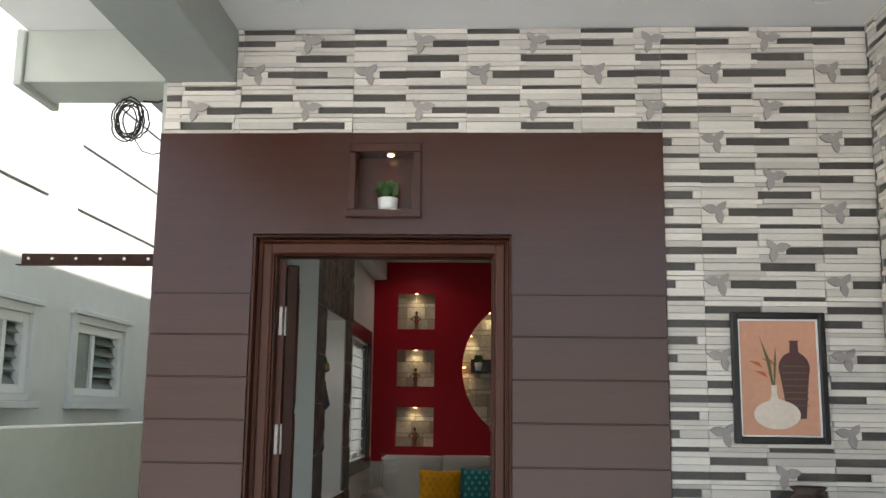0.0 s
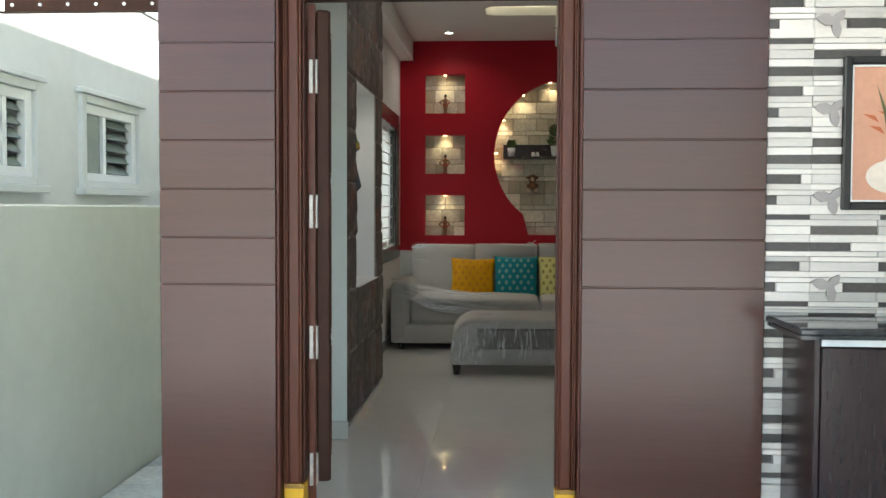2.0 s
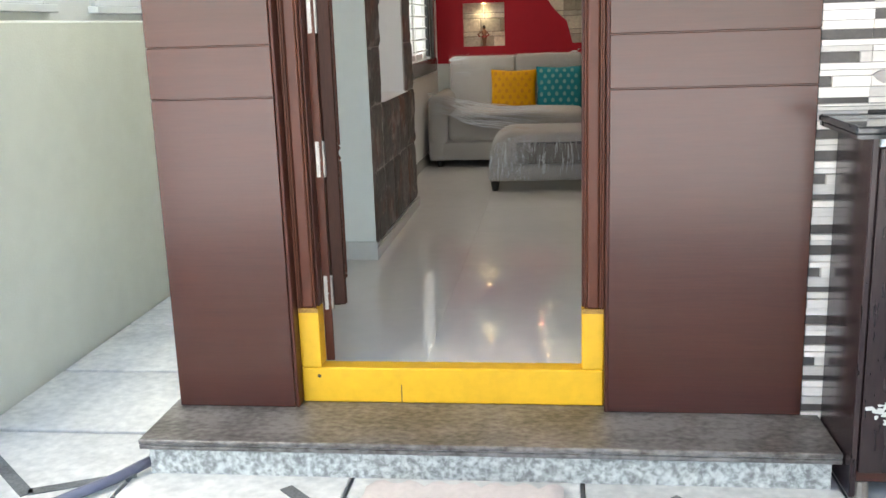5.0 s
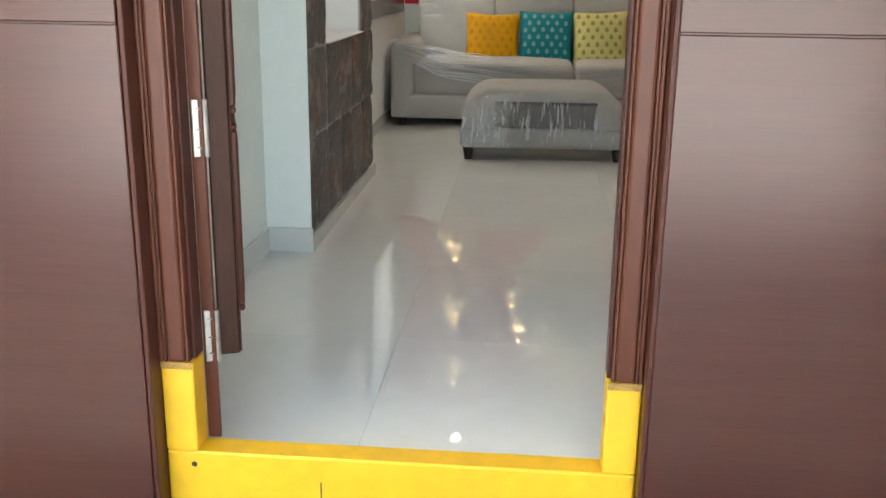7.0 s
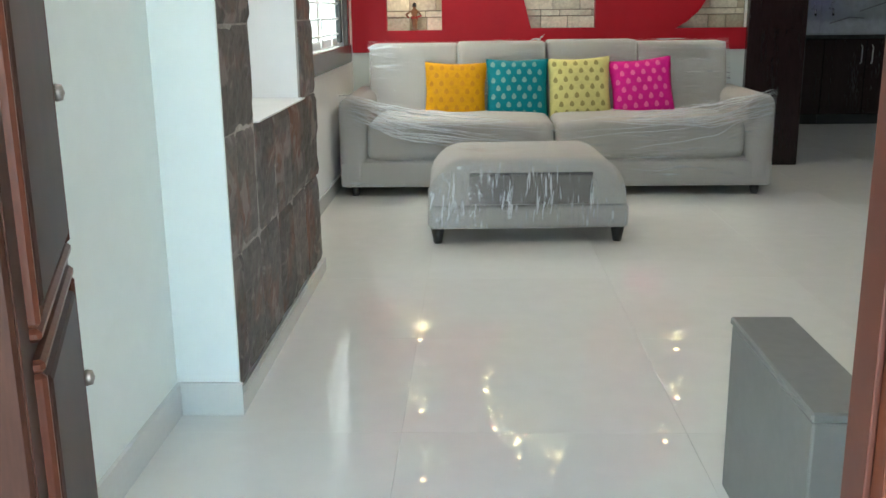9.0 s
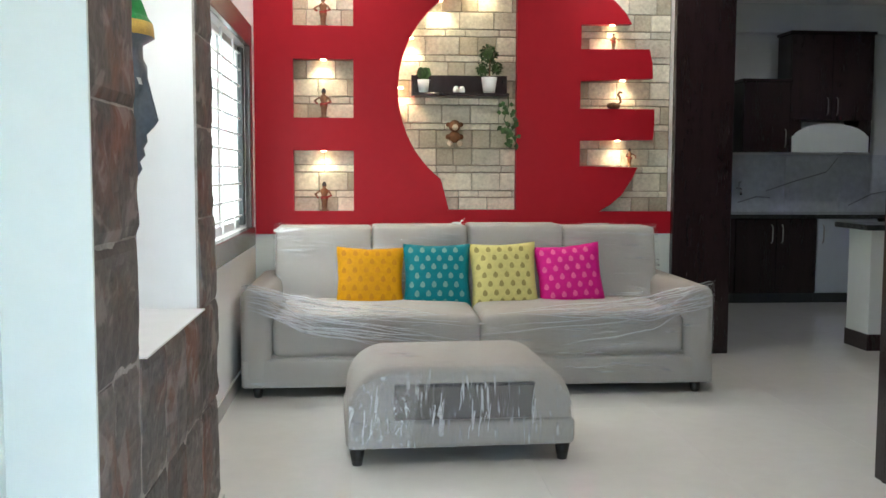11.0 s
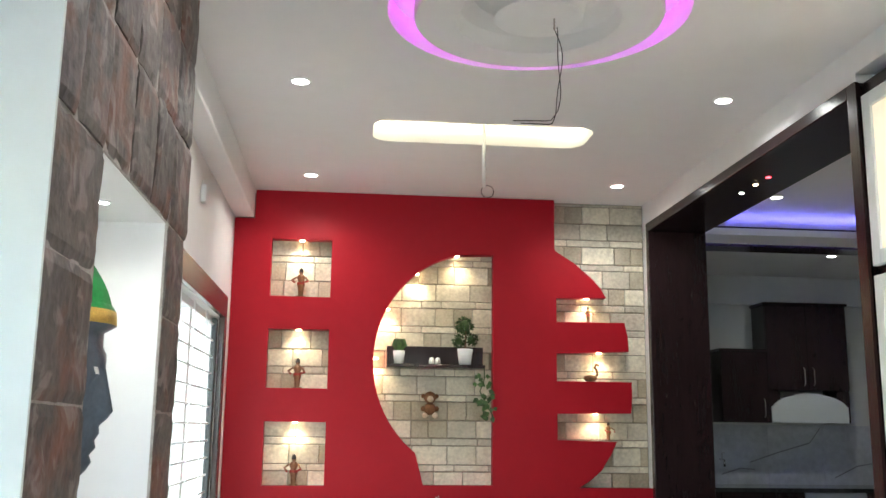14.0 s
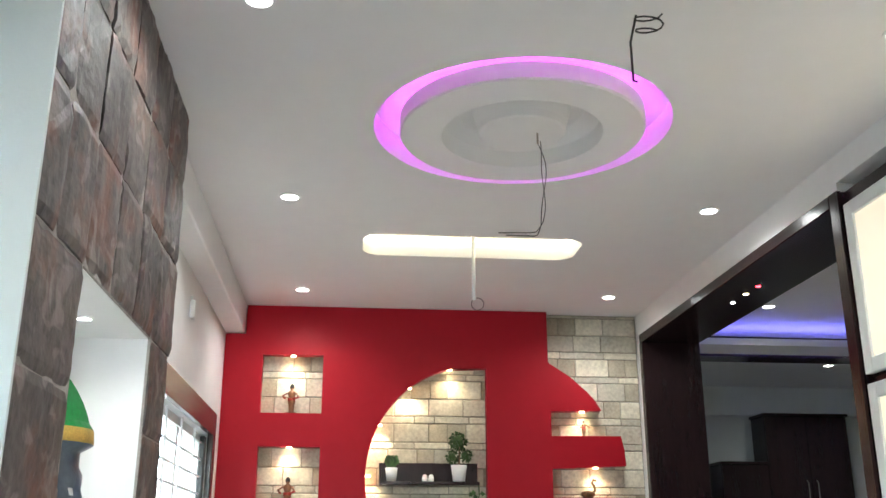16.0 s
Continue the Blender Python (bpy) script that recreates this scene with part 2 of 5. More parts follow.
BRONZE = material("painted_figurine", (0.16, 0.075, 0.03), 0.4, vary=0.7, scale=35, tone=(0.03, 0.015, 0.01))
MONKEY = material("brown_plush", (0.2, 0.09, 0.035), 0.95, vary=0.3, scale=30, bump=0.6, bump_scale=150)
CREAM = material("cream_plush", (0.62, 0.5, 0.36), 0.95, vary=0.1, bump=0.5, bump_scale=150)
MARBLE = material("veined_marble", (0.62, 0.65, 0.68), 0.2, vary=0.1, scale=2.0, tone=(0.45, 0.48, 0.51))
GLASS_DL = glow("downlight_diffuser", (1.0, 0.97, 0.92), 1.5)
GLASS_SPOT = glow("warm_spot", (1.0, 0.72, 0.36), 2.2)
LED_PURPLE = glow("magenta_led", (0.85, 0.1, 1.0), LEDP)
LED_WARM = glow("warm_led", (1.0, 0.88, 0.6), LEDW)
PLATE = material("off_white_switch", (0.75, 0.74, 0.7), 0.4)

# ---- mesh helpers ----


def box(bm, x0, y0, z0, x1, y1, z1):
    r = bmesh.ops.create_cube(bm, size=1.0)
    for v in r["verts"]:
        v.co = Vector(((x0 + x1) / 2 + v.co.x * (x1 - x0), (y0 + y1) / 2 + v.co.y * (y1 - y0), (z0 + z1) / 2 + v.co.z * (z1 - z0)))
    return r["verts"]


def boxes(*dims, bevel=0.0, segments=1):
    bm = bmesh.new()
    for d in dims:
        box(bm, *d)
    if bevel:
        bmesh.ops.bevel(bm, geom=bm.edges[:], offset=bevel, segments=segments, profile=0.5, affect="EDGES", clamp_overlap=True)
    return bm


def lathe(profile, steps=20, bm=None, centre=(0, 0, 0)):
    """A turned body: profile of (radius, height), open or meeting the axis."""
    bm = bm or bmesh.new()
    rings = []
    for r, z in profile:
        if r < 1e-5:
            rings.append([bm.verts.new((centre[0], centre[1], centre[2] + z))])
        else:
            rings.append([bm.verts.new((centre[0] + r * math.cos(a), centre[1] + r * math.sin(a), centre[2] + z)) for a in (2 * math.pi * i / steps for i in range(steps))])
    for a, b in zip(rings, rings[1:]):
        for i in range(steps):
            j = (i + 1) % steps
            if len(a) == 1 and len(b) == 1:
                continue
            if len(a) == 1:
                bm.faces.new((a[0], b[i], b[j]))
            elif len(b) == 1:
                bm.faces.new((a[i], a[j], b[0]))
            else:
                bm.faces.new((a[i], a[j], b[j], b[i]))
    bmesh.ops.recalc_face_normals(bm, faces=bm.faces[:])
    return bm


def tube(points, radius, steps=8, bm=None):
    """A round rod along a line of points."""
    bm = bm or bmesh.new()
    pts = [Vector(p) for p in points]
    rings = []
    for i, p in enumerate(pts):
        d = (pts[min(i + 1, len(pts) - 1)] - pts[max(i - 1, 0)]).normalized()
        a = d.orthogonal().normalized() if i == 0 else (rings_axis - d * rings_axis.dot(d)).normalized()
        rings_axis = a
        b = d.cross(a)
        rings.append([bm.verts.new(p + radius * (math.cos(t) * a + math.sin(t) * b)) for t in (2 * math.pi * k / steps for k in range(steps))])
    for r, s in zip(rings, rings[1:]):
        for k in range(steps):
            bm.faces.new((r[k], r[(k + 1) % steps], s[(k + 1) % steps], s[k]))
    bm.faces.new(rings[0][::-1])
    bm.faces.new(rings[-1])
    return bm


def plate(outlines, depth):
    """A flat plate in the x-z plane with holes: front at y = 0, back at y = depth."""
    c = bpy.data.curves.new("plate", "CURVE")
    c.dimensions, c.fill_mode, c.extrude = "2D", "BOTH", depth / 2
    for line in outlines:
        s = c.splines.new("POLY")
        s.points.add(len(line) - 1)
        for p, (x, z) in zip(s.points, line):
            p.co = (x, z, 0, 1)
        s.use_cyclic_u = True
    ob = bpy.data.objects.new("plate", c)
    me = bpy.data.meshes.new_from_object(ob)
    bm = bmesh.new()
    bm.from_mesh(me)
    bpy.data.objects.remove(ob)
    bpy.data.curves.remove(c)
    bpy.data.meshes.remove(me)
    for v in bm.verts:
        v.co = Vector((v.co.x, depth / 2 - v.co.z, v.co.y))
    bmesh.ops.recalc_face_normals(bm, faces=bm.faces[:])
    return bm


def mesh_of(name, bm, mats, smooth=False):
    me = bpy.data.meshes.new(name)
    bm.to_mesh(me)
    bm.free()
    for m in mats if isinstance(mats, (list, tuple)) else [mats]:
        me.materials.append(m)
    if smooth:
        me.shade_smooth()
    return me


def part(name, bm, mat, parent, label="", smooth=False, at=(0, 0, 0)):
    ob = new(name, mesh_of(name, bm, mat, smooth))
    ob.parent = parent
    ob.location = at
    if label:
        tagged(ob, label)
    return ob


def thing(name, label, category, x=0, y=0, z=0, rz=0, group=""):
    ob = new(name)
    ob.empty_display_size = 0.1
    ob.matrix_basis = pose(x, y, z, 0, 0, rz)
    return tagged(ob, label, category, group)


def solid(name, bm, mat, label, category, x=0, y=0, z=0, rz=0, group="", smooth=False):
    ob = new(name, mesh_of(name, bm, mat, smooth))
    ob.matrix_basis = pose(x, y, z, 0, 0, rz)
    return tagged(ob, label, category, group)


def structure(name, bm, mat, label, category=""):
    ob = new(name, mesh_of(name, bm, mat))
    return tagged(ob, label, category, kind="structure")


def arc(cx, cz, rx, rz, a0, a1, n):
    return [(cx + rx * math.cos(radians(a0 + (a1 - a0) * i / n)), cz + rz * math.sin(radians(a0 + (a1 - a0) * i / n))) for i in range(n + 1)]


# ---- the large structure ----
PORCH, CEILING, RED_Y = -0.215, 3.02, 6.515
LEFT, RIGHT = -0.87, 2.05

# ground and paving
structure("ground", boxes((-60, -60, -0.5, 60, 60, -0.245)), PAVE, "dusty pale ground around the house", "ground")

# front wall, with the door's opening
wall = structure("wall_front", boxes((-1.02, 0.022, -0.215, -0.6, 0.2, 3.02), (0.485, 0.022, -0.215, 6.2, 0.2, 3.02), (-0.6, 0.022, 2.128, -0.182, 0.2, 3.02), (0.08, 0.022, 2.128, 0.485, 0.2, 3.02), (-0.182, 0.022, 2.128, 0.08, 0.2, 2.225), (-0.182, 0.022, 2.5, 0.08, 0.2, 3.02)), GROUT, "front wall of the house, clad in strip tiles", "wall")
# inner lining of the front wall
structure("wall_front_inside", boxes((-1.02, 0.2, 0, -0.603, 0.215, CEILING), (0.488, 0.2, 0, RIGHT, 0.215, CEILING), (-0.603, 0.2, 2.131, 0.488, 0.215, CEILING)), WHITE, "white painted inner face of the front wall", "wall")
structure("wall_left_entry", boxes((-1.02, 0.215, -0.215, LEFT + 0.03, 1.858, CEILING)), MINT, "mint white wall beside the door", "wall")
structure("wall_niche", boxes((-1.02, 1.87, -0.215, -0.68, 2.3, CEILING), (-1.02, 3.16, -0.215, -0.68, 3.47, CEILING),
          (-1.02, 2.3, -0.215, -0.68, 3.16, 0.812), (-1.02, 2.3, 2.058, -0.68, 3.16, CEILING), (-1.02, 2.3, 0.812, -0.965, 3.16, 2.058)), WHITE, "white wall with a lit display niche", "wall")
structure("wall_left_pier", boxes((-0.84, 1.858, -0.215, -0.655, 1.87, CEILING)), MINT, "mint white end face of the niche wall", "wall")
structure("wall_left", boxes((-1.02, 3.47, -0.215, LEFT, 4.35, CEILING), (-1.02, 6.02, -0.215, LEFT, 6.8, CEILING),
          (-1.02, 4.35, -0.215, LEFT, 6.02, 0.93), (-1.02, 4.35, 2.07, LEFT, 6.02, CEILING)), WHITE, "white side wall with a barred window", "wall")
structure("wall_outer_skin", boxes((-1.04, 0.03, -0.215, -1.021, 4.35, 3.3), (-1.04, 6.02, -0.215, -1.021, 12, 3.3), (-1.04, 4.35, -0.215, -1.021, 6.02, 0.93), (-1.04, 4.35, 2.07, -1.021, 6.02, 3.3)), GREYPAINT, "grey plaster outside of the side wall", "wall")
structure("wall_back", boxes((LEFT - 0.15, RED_Y + 0.1, -0.215, 2.06, RED_Y + 0.25, CEILING)), STONEJOINT, "back wall of the living room behind the red panel", "wall")
structure("wall_back_base", boxes((LEFT, RED_Y + 0.01, 0, 2.045, RED_Y + 0.1, 0.855)), MINT, "mint white wall below the red panel", "wall")
# right wall with the wide opening
structure("wall_right", boxes((RIGHT, 0.215, -0.215, 2.45, 1.9, CEILING), (RIGHT, 3.62, 2.86, 2.45, 6.5, CEILING), (RIGHT, 6.5, -0.215, 2.45, 6.77, CEILING), (RIGHT, 1.9, 2.9, 2.45, 3.62, CEILING), (2.42, 1.9, -0.215, 2.45, 3.62, 2.9), (RIGHT, 1.9, -0.215, 2.42, 3.62, 0.9)), WHITE, "white wall pierced by a wide opening", "wall")
frame_ob = thing("opening_trim", "wenge laminate lining of the wide opening", "trim")
tagged(frame_ob, kind="structure")
part("jamb", boxes((RIGHT - 0.012, 6.44, 0, 2.46, 6.5, 2.8), bevel=0.004), WENGE, frame_ob)
part("header", boxes((RIGHT - 0.012, 3.68, 2.8, 2.46, 6.5, 2.862), bevel=0.004), WENGE, frame_ob)
part("jamb", boxes((RIGHT - 0.012, 3.62, 0, 2.46, 3.68, 2.862), bevel=0.004), WENGE, frame_ob)
# dining room and kitchen beyond
structure("wall_dining_right", boxes((6.05, 0.2, -0.215, 6.2, 12, CEILING)), NEIGHBOUR, "plain wall of the dining room", "wall")
structure("wall_kitchen_back", boxes((2.3, 9.6, -0.215, 6.05, 9.75, CEILING)), NEIGHBOUR, "pale grey kitchen wall", "wall")
structure("wall_kitchen_left", boxes((2.3, 6.77, -0.215, 2.45, 9.6, CEILING)), NEIGHBOUR, "pale grey kitchen side wall", "wall")
structure("wall_dining_front", boxes((2.45, 0.2, 0, 6.05, 0.215, CEILING)), NEIGHBOUR, "plain wall of the dining room", "wall")
structure("kitchen_lintel", boxes((2.45, 7.18, 2.86, 6.05, 7.42, CEILING)), WENGE, "wenge clad lintel before the kitchen", "trim")
structure("kitchen_cornice", boxes((2.45, 9.5, 2.72, 6.05, 9.6, 2.76), (2.45, 9.52, 2.76, 6.05, 9.6, CEILING)), NEIGHBOUR, "plaster cornice on the kitchen wall", "trim")

# living room ceiling with its two recesses
RING, RING_R = (0.655, 3.47), 0.6
TRAY = (0.651, 5.06, 0.61, 0.195)


def tray_line(cx, cy, hx, hy, n=8):
    r = hy * 0.55
    pts = []
    for sx, sy, a in ((1, 1, 0), (-1, 1, 90), (-1, -1, 180), (1, -1, 270)):
        pts += arc(cx + sx * (hx - r), cy + sy * (hy - r), r, r, a, a + 90, n)
    return pts


cb = plate([[(LEFT - 0.1, 0.2), (2.46, 0.2), (2.46, 6.62), (LEFT - 0.1, 6.62)], arc(RING[0], RING[1], RING_R, RING_R, 0, 354, 59), tray_line(*TRAY)], 0.11)
for v in cb.verts:
    v.co = Vector((v.co.x, v.co.z, CEILING + v.co.y))
bmesh.ops.recalc_face_normals(cb, faces=cb.faces[:])
structure("ceiling", cb, CEIL, "white false ceiling with two cove recesses", "ceiling")
structure("ceiling_upper", boxes((-1.3, 0.2, CEILING + 0.11, 2.46, 6.8, CEILING + 0.2)), CEIL, "white soffit above the coves", "ceiling")
structure("ceiling_dining", boxes((2.46, 0.2, CEILING, 6.05, 7.3, CEILING + 0.1), (2.3, 7.3, CEILING, 6.05, 9.75, CEILING + 0.1)), CEIL, "white ceiling of dining room and kitchen", "ceiling")
structure("ceiling_beam", boxes((LEFT, 3.48, 2.82, -0.735, RED_Y, CEILING), bevel=0.006), WHITE, "white boxed beam along the side wall", "beam")

# roof mass of the house and porch; unseen parapet added to shade the neighbour's wall
structure("roof", boxes((-1.66, -4.5, 3.22, 6.6, 12, 3.34), (-1.66, 0.0, 3.34, -1.52, 12, 4.35), (-1.52, 0.0, 3.34, 6.6, 0.14, 4.35)), BEAM, "concrete roof slab with an unseen parapet added to cast shade", "roof")
structure("porch_ceiling", boxes((-1.66, -4.5, 3.05, 2.3, 0.02, 3.2)), CEIL, "white porch ceiling", "ceiling")
structure("porch_beam", boxes((-1.02, -4.5, 2.81, -0.715, 0.02, 3.05), bevel=0.006), BEAM, "grey plastered beam under the porch ceiling", "beam")
cross = thing("cross_beam", "pale plastered beam across the side passage", "beam")
tagged(cross, kind="structure")
part("beam", boxes((-1.66, -0.0, 2.81, -1.025, 0.3, 3.05), bevel=0.004), GREYPAINT, cross)
part("drip_edge", boxes((-1.7, -0.02, 2.79, -1.662, 0.36, 3.05), bevel=0.004), GREYPAINT, cross)
structure("wall_porch_right", boxes((2.003, -3.0, -0.215, 2.3, 0.0, 3.05)), GROUT, "porch side wall clad in strip tiles", "wall")

# compound wall and the neighbouring house
structure("compound_wall", boxes((-2.02, -0.7, -0.245, -1.87, 9, 1.3), bevel=0.008), GREYPAINT, "low grey-green plastered compound wall", "wall")
NX = -2.8
nb = thing("neighbouring_house", "tall pale grey plastered house with louvred windows", "house")
nw = plate([[(-4, -0.245), (14, -0.245), (14, 9), (-4, 9)], [(1.98, 1.47), (2.57, 1.47), (2.57, 2.04), (1.98, 2.04)], [(3.27, 1.47), (4.29, 1.47), (4.29, 2.05), (3.27, 2.05)]], 0.25)
for v in nw.verts:
    v.co = Vector((NX - v.co.y, v.co.x, v.co.z))
bmesh.ops.recalc_face_normals(nw, faces=nw.faces[:])
part("wall", nw, NEIGHBOUR, nb)
# near-black box whose colour stands in for the shade of the rooms
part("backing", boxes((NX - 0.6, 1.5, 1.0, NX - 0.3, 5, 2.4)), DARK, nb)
for z, y0, y1 in ((2.905, 1.2, 2.68), (2.905, 3.19, 4.98), (3.42, 3.2, 4.95), (3.42, 0.2, 1.4), (3.95, 2.2, 5.5)):
    part("groove", boxes((NX - 0.002, y0, z, NX + 0.006, y1, z + 0.014)), DARK, nb)


def louvred_window(y0, y1, z0, z1):
    w = part("window", boxes((NX - 0.06, y0, z0 - 0.05, NX + 0.035, y0 + 0.07, z1 + 0.06), (NX - 0.06, y1 - 0.07, z0 - 0.05, NX + 0.035, y1, z1 + 0.06),
             (NX - 0.06, y0 + 0.07, z1, NX + 0.035, y1 - 0.07, z1 + 0.06), (NX - 0.06, y0 + 0.07, z0 - 0.05, NX + 0.035, y1 - 0.07, z0), bevel=0.004), NEIGHBOUR, nb, "window with a plaster surround")
    part("sill", boxes((NX - 0.05, y0 - 0.04, z0 - 0.1, NX + 0.07, y1 + 0.04, z0 - 0.052), bevel=0.005), NEIGHBOUR, w)
    part("hood", boxes((NX - 0.05, y0 - 0.04, z1 + 0.062, NX + 0.06, y1 + 0.04, z1 + 0.1), bevel=0.005), NEIGHBOUR, w)
    a, b = y0 + 0.072, y1 - 0.072
    mid = a + (b - a) * 0.36
    part("frame", boxes((NX - 0.05, a, z0 + 0.002, NX + 0.005, a + 0.04, z1 - 0.002), (NX - 0.05, b - 0.085, z0 + 0.002, NX + 0.005, b, z1 - 0.002), (NX - 0.05, a + 0.04, z0 + 0.002, NX + 0.005, b - 0.085, z0 + 0.06),
         (NX - 0.05, a + 0.04, z1 - 0.07, NX + 0.005, b - 0.085, z1 - 0.002), (NX - 0.05, mid, z0 + 0.06, NX + 0.0, mid + 0.05, z1 - 0.07), bevel=0.003), PVC, w, "white PVC frame")
    n = 5
    for i in range(n):
        z = z0 + 0.06 + (z1 - z0 - 0.12) * (i + 0.5) / n
        bm = boxes((-0.045, 0, -0.003, 0.045, b - mid - 0.143, 0.003))
        s = part("slat", bm, LOUVRE, w, at=(NX - 0.05, mid + 0.055, z))
        s.rotation_euler = (0, radians(52), 0)
    part("pane", boxes((NX - 0.03, a + 0.045, z0 + 0.05, NX - 0.024, mid - 0.005, z1 - 0.05)), LOUVRE, w, "dark sliding pane")


louvred_window(1.93, 2.62, 1.48, 2.03)
louvred_window(3.22, 4.34, 1.48, 2.04)
part("drainpipe", tube([(NX + 0.09, 1.6, -0.2), (NX + 0.09, 1.6, 2.05), (NX + 0.09, 1.6, 4.2)], 0.055, 14), PVC, nb, "white PVC drainpipe", smooth=True)
part("pipe_clip", lathe([(0.058, -0.02), (0.066, -0.02), (0.066, 0.02), (0.058, 0.02)], 14), STEEL, nb, at=(NX + 0.09, 1.6, 2.06))
part("door_frame", boxes((NX, 0.35, 0.2, NX + 0.05, 0.42, 2.35), (NX, 0.55, 0.2, NX + 0.06, 0.66, 2.35), (NX, -0.4, 2.28, NX + 0.05, 0.55, 2.35), bevel=0.004), PVC, nb, "white PVC door frame")

# step before the door
step = thing("entrance_step", "granite entrance step with a worn dark slab", "step", 0.06, -0.15, PORCH)
part("riser", boxes((-1.1, -0.115, 0, 1.1, 0.17, 0.0935)), GRANITE, step, "speckled grey granite riser")
part("slab", boxes((-1.125, -0.138, 0.094, 1.125, 0.27, 0.111), bevel=0.003), SLABTOP, step)
part("slab", boxes((-1.125, -0.142, 0.1125, 1.125, 0.27, 0.1315), bevel=0.004), SLABTOP, step, "dark worn stone tread")

# wooden panel round the door
pan = thing("door_panel", "walnut laminate panelling round the front door", "panelling", 0, 0.02, -0.083)
zt, g = 2.574 + 0.083, 0.003
cuts = [0, 1.01, 1.18, 1.355, 1.53, 1.705, 1.88]
for x0, x1, tag in ((-1.03, -0.604, "left"), (0.49, 1.126, "right")):
    for z0, z1 in zip(cuts, cuts[1:]):
        part("board", boxes((x0, -0.02, (z0 + 0.083 if z0 else 0) + g / 2, x1, -0.001, z1 + 0.083 - g / 2), bevel=0.0025), WOOD, pan)
    part("groove_backing", boxes((x0 + 0.003, -0.015, 0.01, x1 - 0.003, -0.0005, 2.0)), WOOD, pan)
part("head_board", plate([[(-1.03, 1.966), (-0.604, 1.966), (-0.604, 2.216), (0.49, 2.216), (0.49, 1.966), (1.126, 1.966), (1.126, zt), (-1.03, zt)],
     [(-0.172, 2.316), (0.07, 2.316), (0.07, 2.572), (-0.172, 2.572)]], 0.019), WOOD, pan, at=(0, -0.02, 0))

# box niche over the door
bx = thing("box_niche", "walnut box shelf with a lit recess above the door", "shelf", -0.045, 0, 2.2)
part("frame", boxes((-0.165, -0.035, 0.0, 0.155, -0.001, 0.034), (-0.155, -0.022, 0.285, 0.152, -0.001, 0.322), (-0.155, -0.022, 0.035, -0.127, -0.001, 0.284), (0.115, -0.022, 0.035, 0.152, -0.001, 0.284), bevel=0.003), WOOD, bx)
part("lining", boxes((-0.128, 0.0, 0.03, 0.116, 0.105, 0.034), (-0.128, 0.0, 0.288, 0.116, 0.105, 0.292), (-0.132, 0.0, 0.03, -0.128, 0.105, 0.292), (0.116, 0.0, 0.03, 0.12, 0.105, 0.292), (-0.132, 0.105, 0.03, 0.12, 0.109, 0.292)), WOOD, bx)

# door frame
fr = thing("door_1", "polished teak front door standing open, with a yellow threshold", "door", -0.055, 0, -0.083)
tagged(fr, kind="structure")
FX, FT = 0.547, 2.213


def jamb(side):
    def seg(a, b, y0, y1, z0, z1, m, bev=0.004):
        x0, x1 = sorted((side * a, side * b))
        return part("jamb", boxes((x0, y0, z0, x1, y1, z1), bevel=bev, segments=3), m, fr)
    seg(FX, FX - 0.012, 0.0, 0.13, 0, FT, TEAK_RED)
    seg(FX - 0.0125, FX - 0.022, 0.05, 0.13, 0.352, FT - 0.013, TEAK, 0.004)
    seg(FX - 0.0222, FX - 0.0285, 0.053, 0.13, 0.352, FT - 0.023, TEAK, 0.002)
    seg(FX - 0.0287, FX - 0.072, 0.051, 0.13, 0.352, FT - 0.029, TEAK, 0.009)
    seg(FX - 0.0722, FX - 0.079, 0.055, 0.13, 0.352, FT - 0.073, TEAK, 0.003)
    seg(FX - 0.0795, FX - 0.087, 0.078, 0.13, 0.352, FT - 0.08, TEAK_RED, 0.002)
    seg(FX - 0.0125, FX - 0.087, 0.055, 0.13, 0.132, 0.35, YELLOW, 0.005)


jamb(-1), jamb(1)
for a, b, y0, m in ((0, 0.012, 0.0, TEAK_DARK), (0.0125, 0.022, 0.05, TEAK), (0.0225, 0.028, 0.06, TEAK), (0.0285, 0.072, 0.056, TEAK), (0.0725, 0.079, 0.064, TEAK), (0.0795, 0.087, 0.085, TEAK_DARK)):
    i = a if a else -0.0005
    part("head", boxes((-FX + i + 0.0005, y0, FT - b, FX - i - 0.0005, 0.13, FT - a), bevel=0.004), m, fr)
part("threshold", boxes((-FX + 0.0125, 0.055, 0, FX - 0.0125, 0.13, 0.131), bevel=0.005), YELLOW, fr, "yellow painted threshold")

part("crack", boxes((-0.176, 0.0535, 0.004, -0.173, 0.0548, 0.07)), DARK, fr, "dark vertical crack in the threshold")
bolt = part("bolt_hole", lathe([(0, 0), (0.006, 0.0005), (0.007, 0.001)], 10), DARK, fr, at=(-0.47, 0.0545, 0.1))
bolt.rotation_euler = (radians(90), 0, 0)
for sx in (-1, 1):
    a, b = sorted((sx * (FX - 0.013), sx * (FX - 0.086)))
    part("worn_edge", boxes((a, 0.0535, 0.335, b, 0.0548, 0.352), bevel=0.0005), material("worn_yellow", (0.3, 0.16, 0.03), 0.7, vary=0.6, scale=30, tone=(0.08, 0.03, 0.01)), fr, "chipped paint edge")

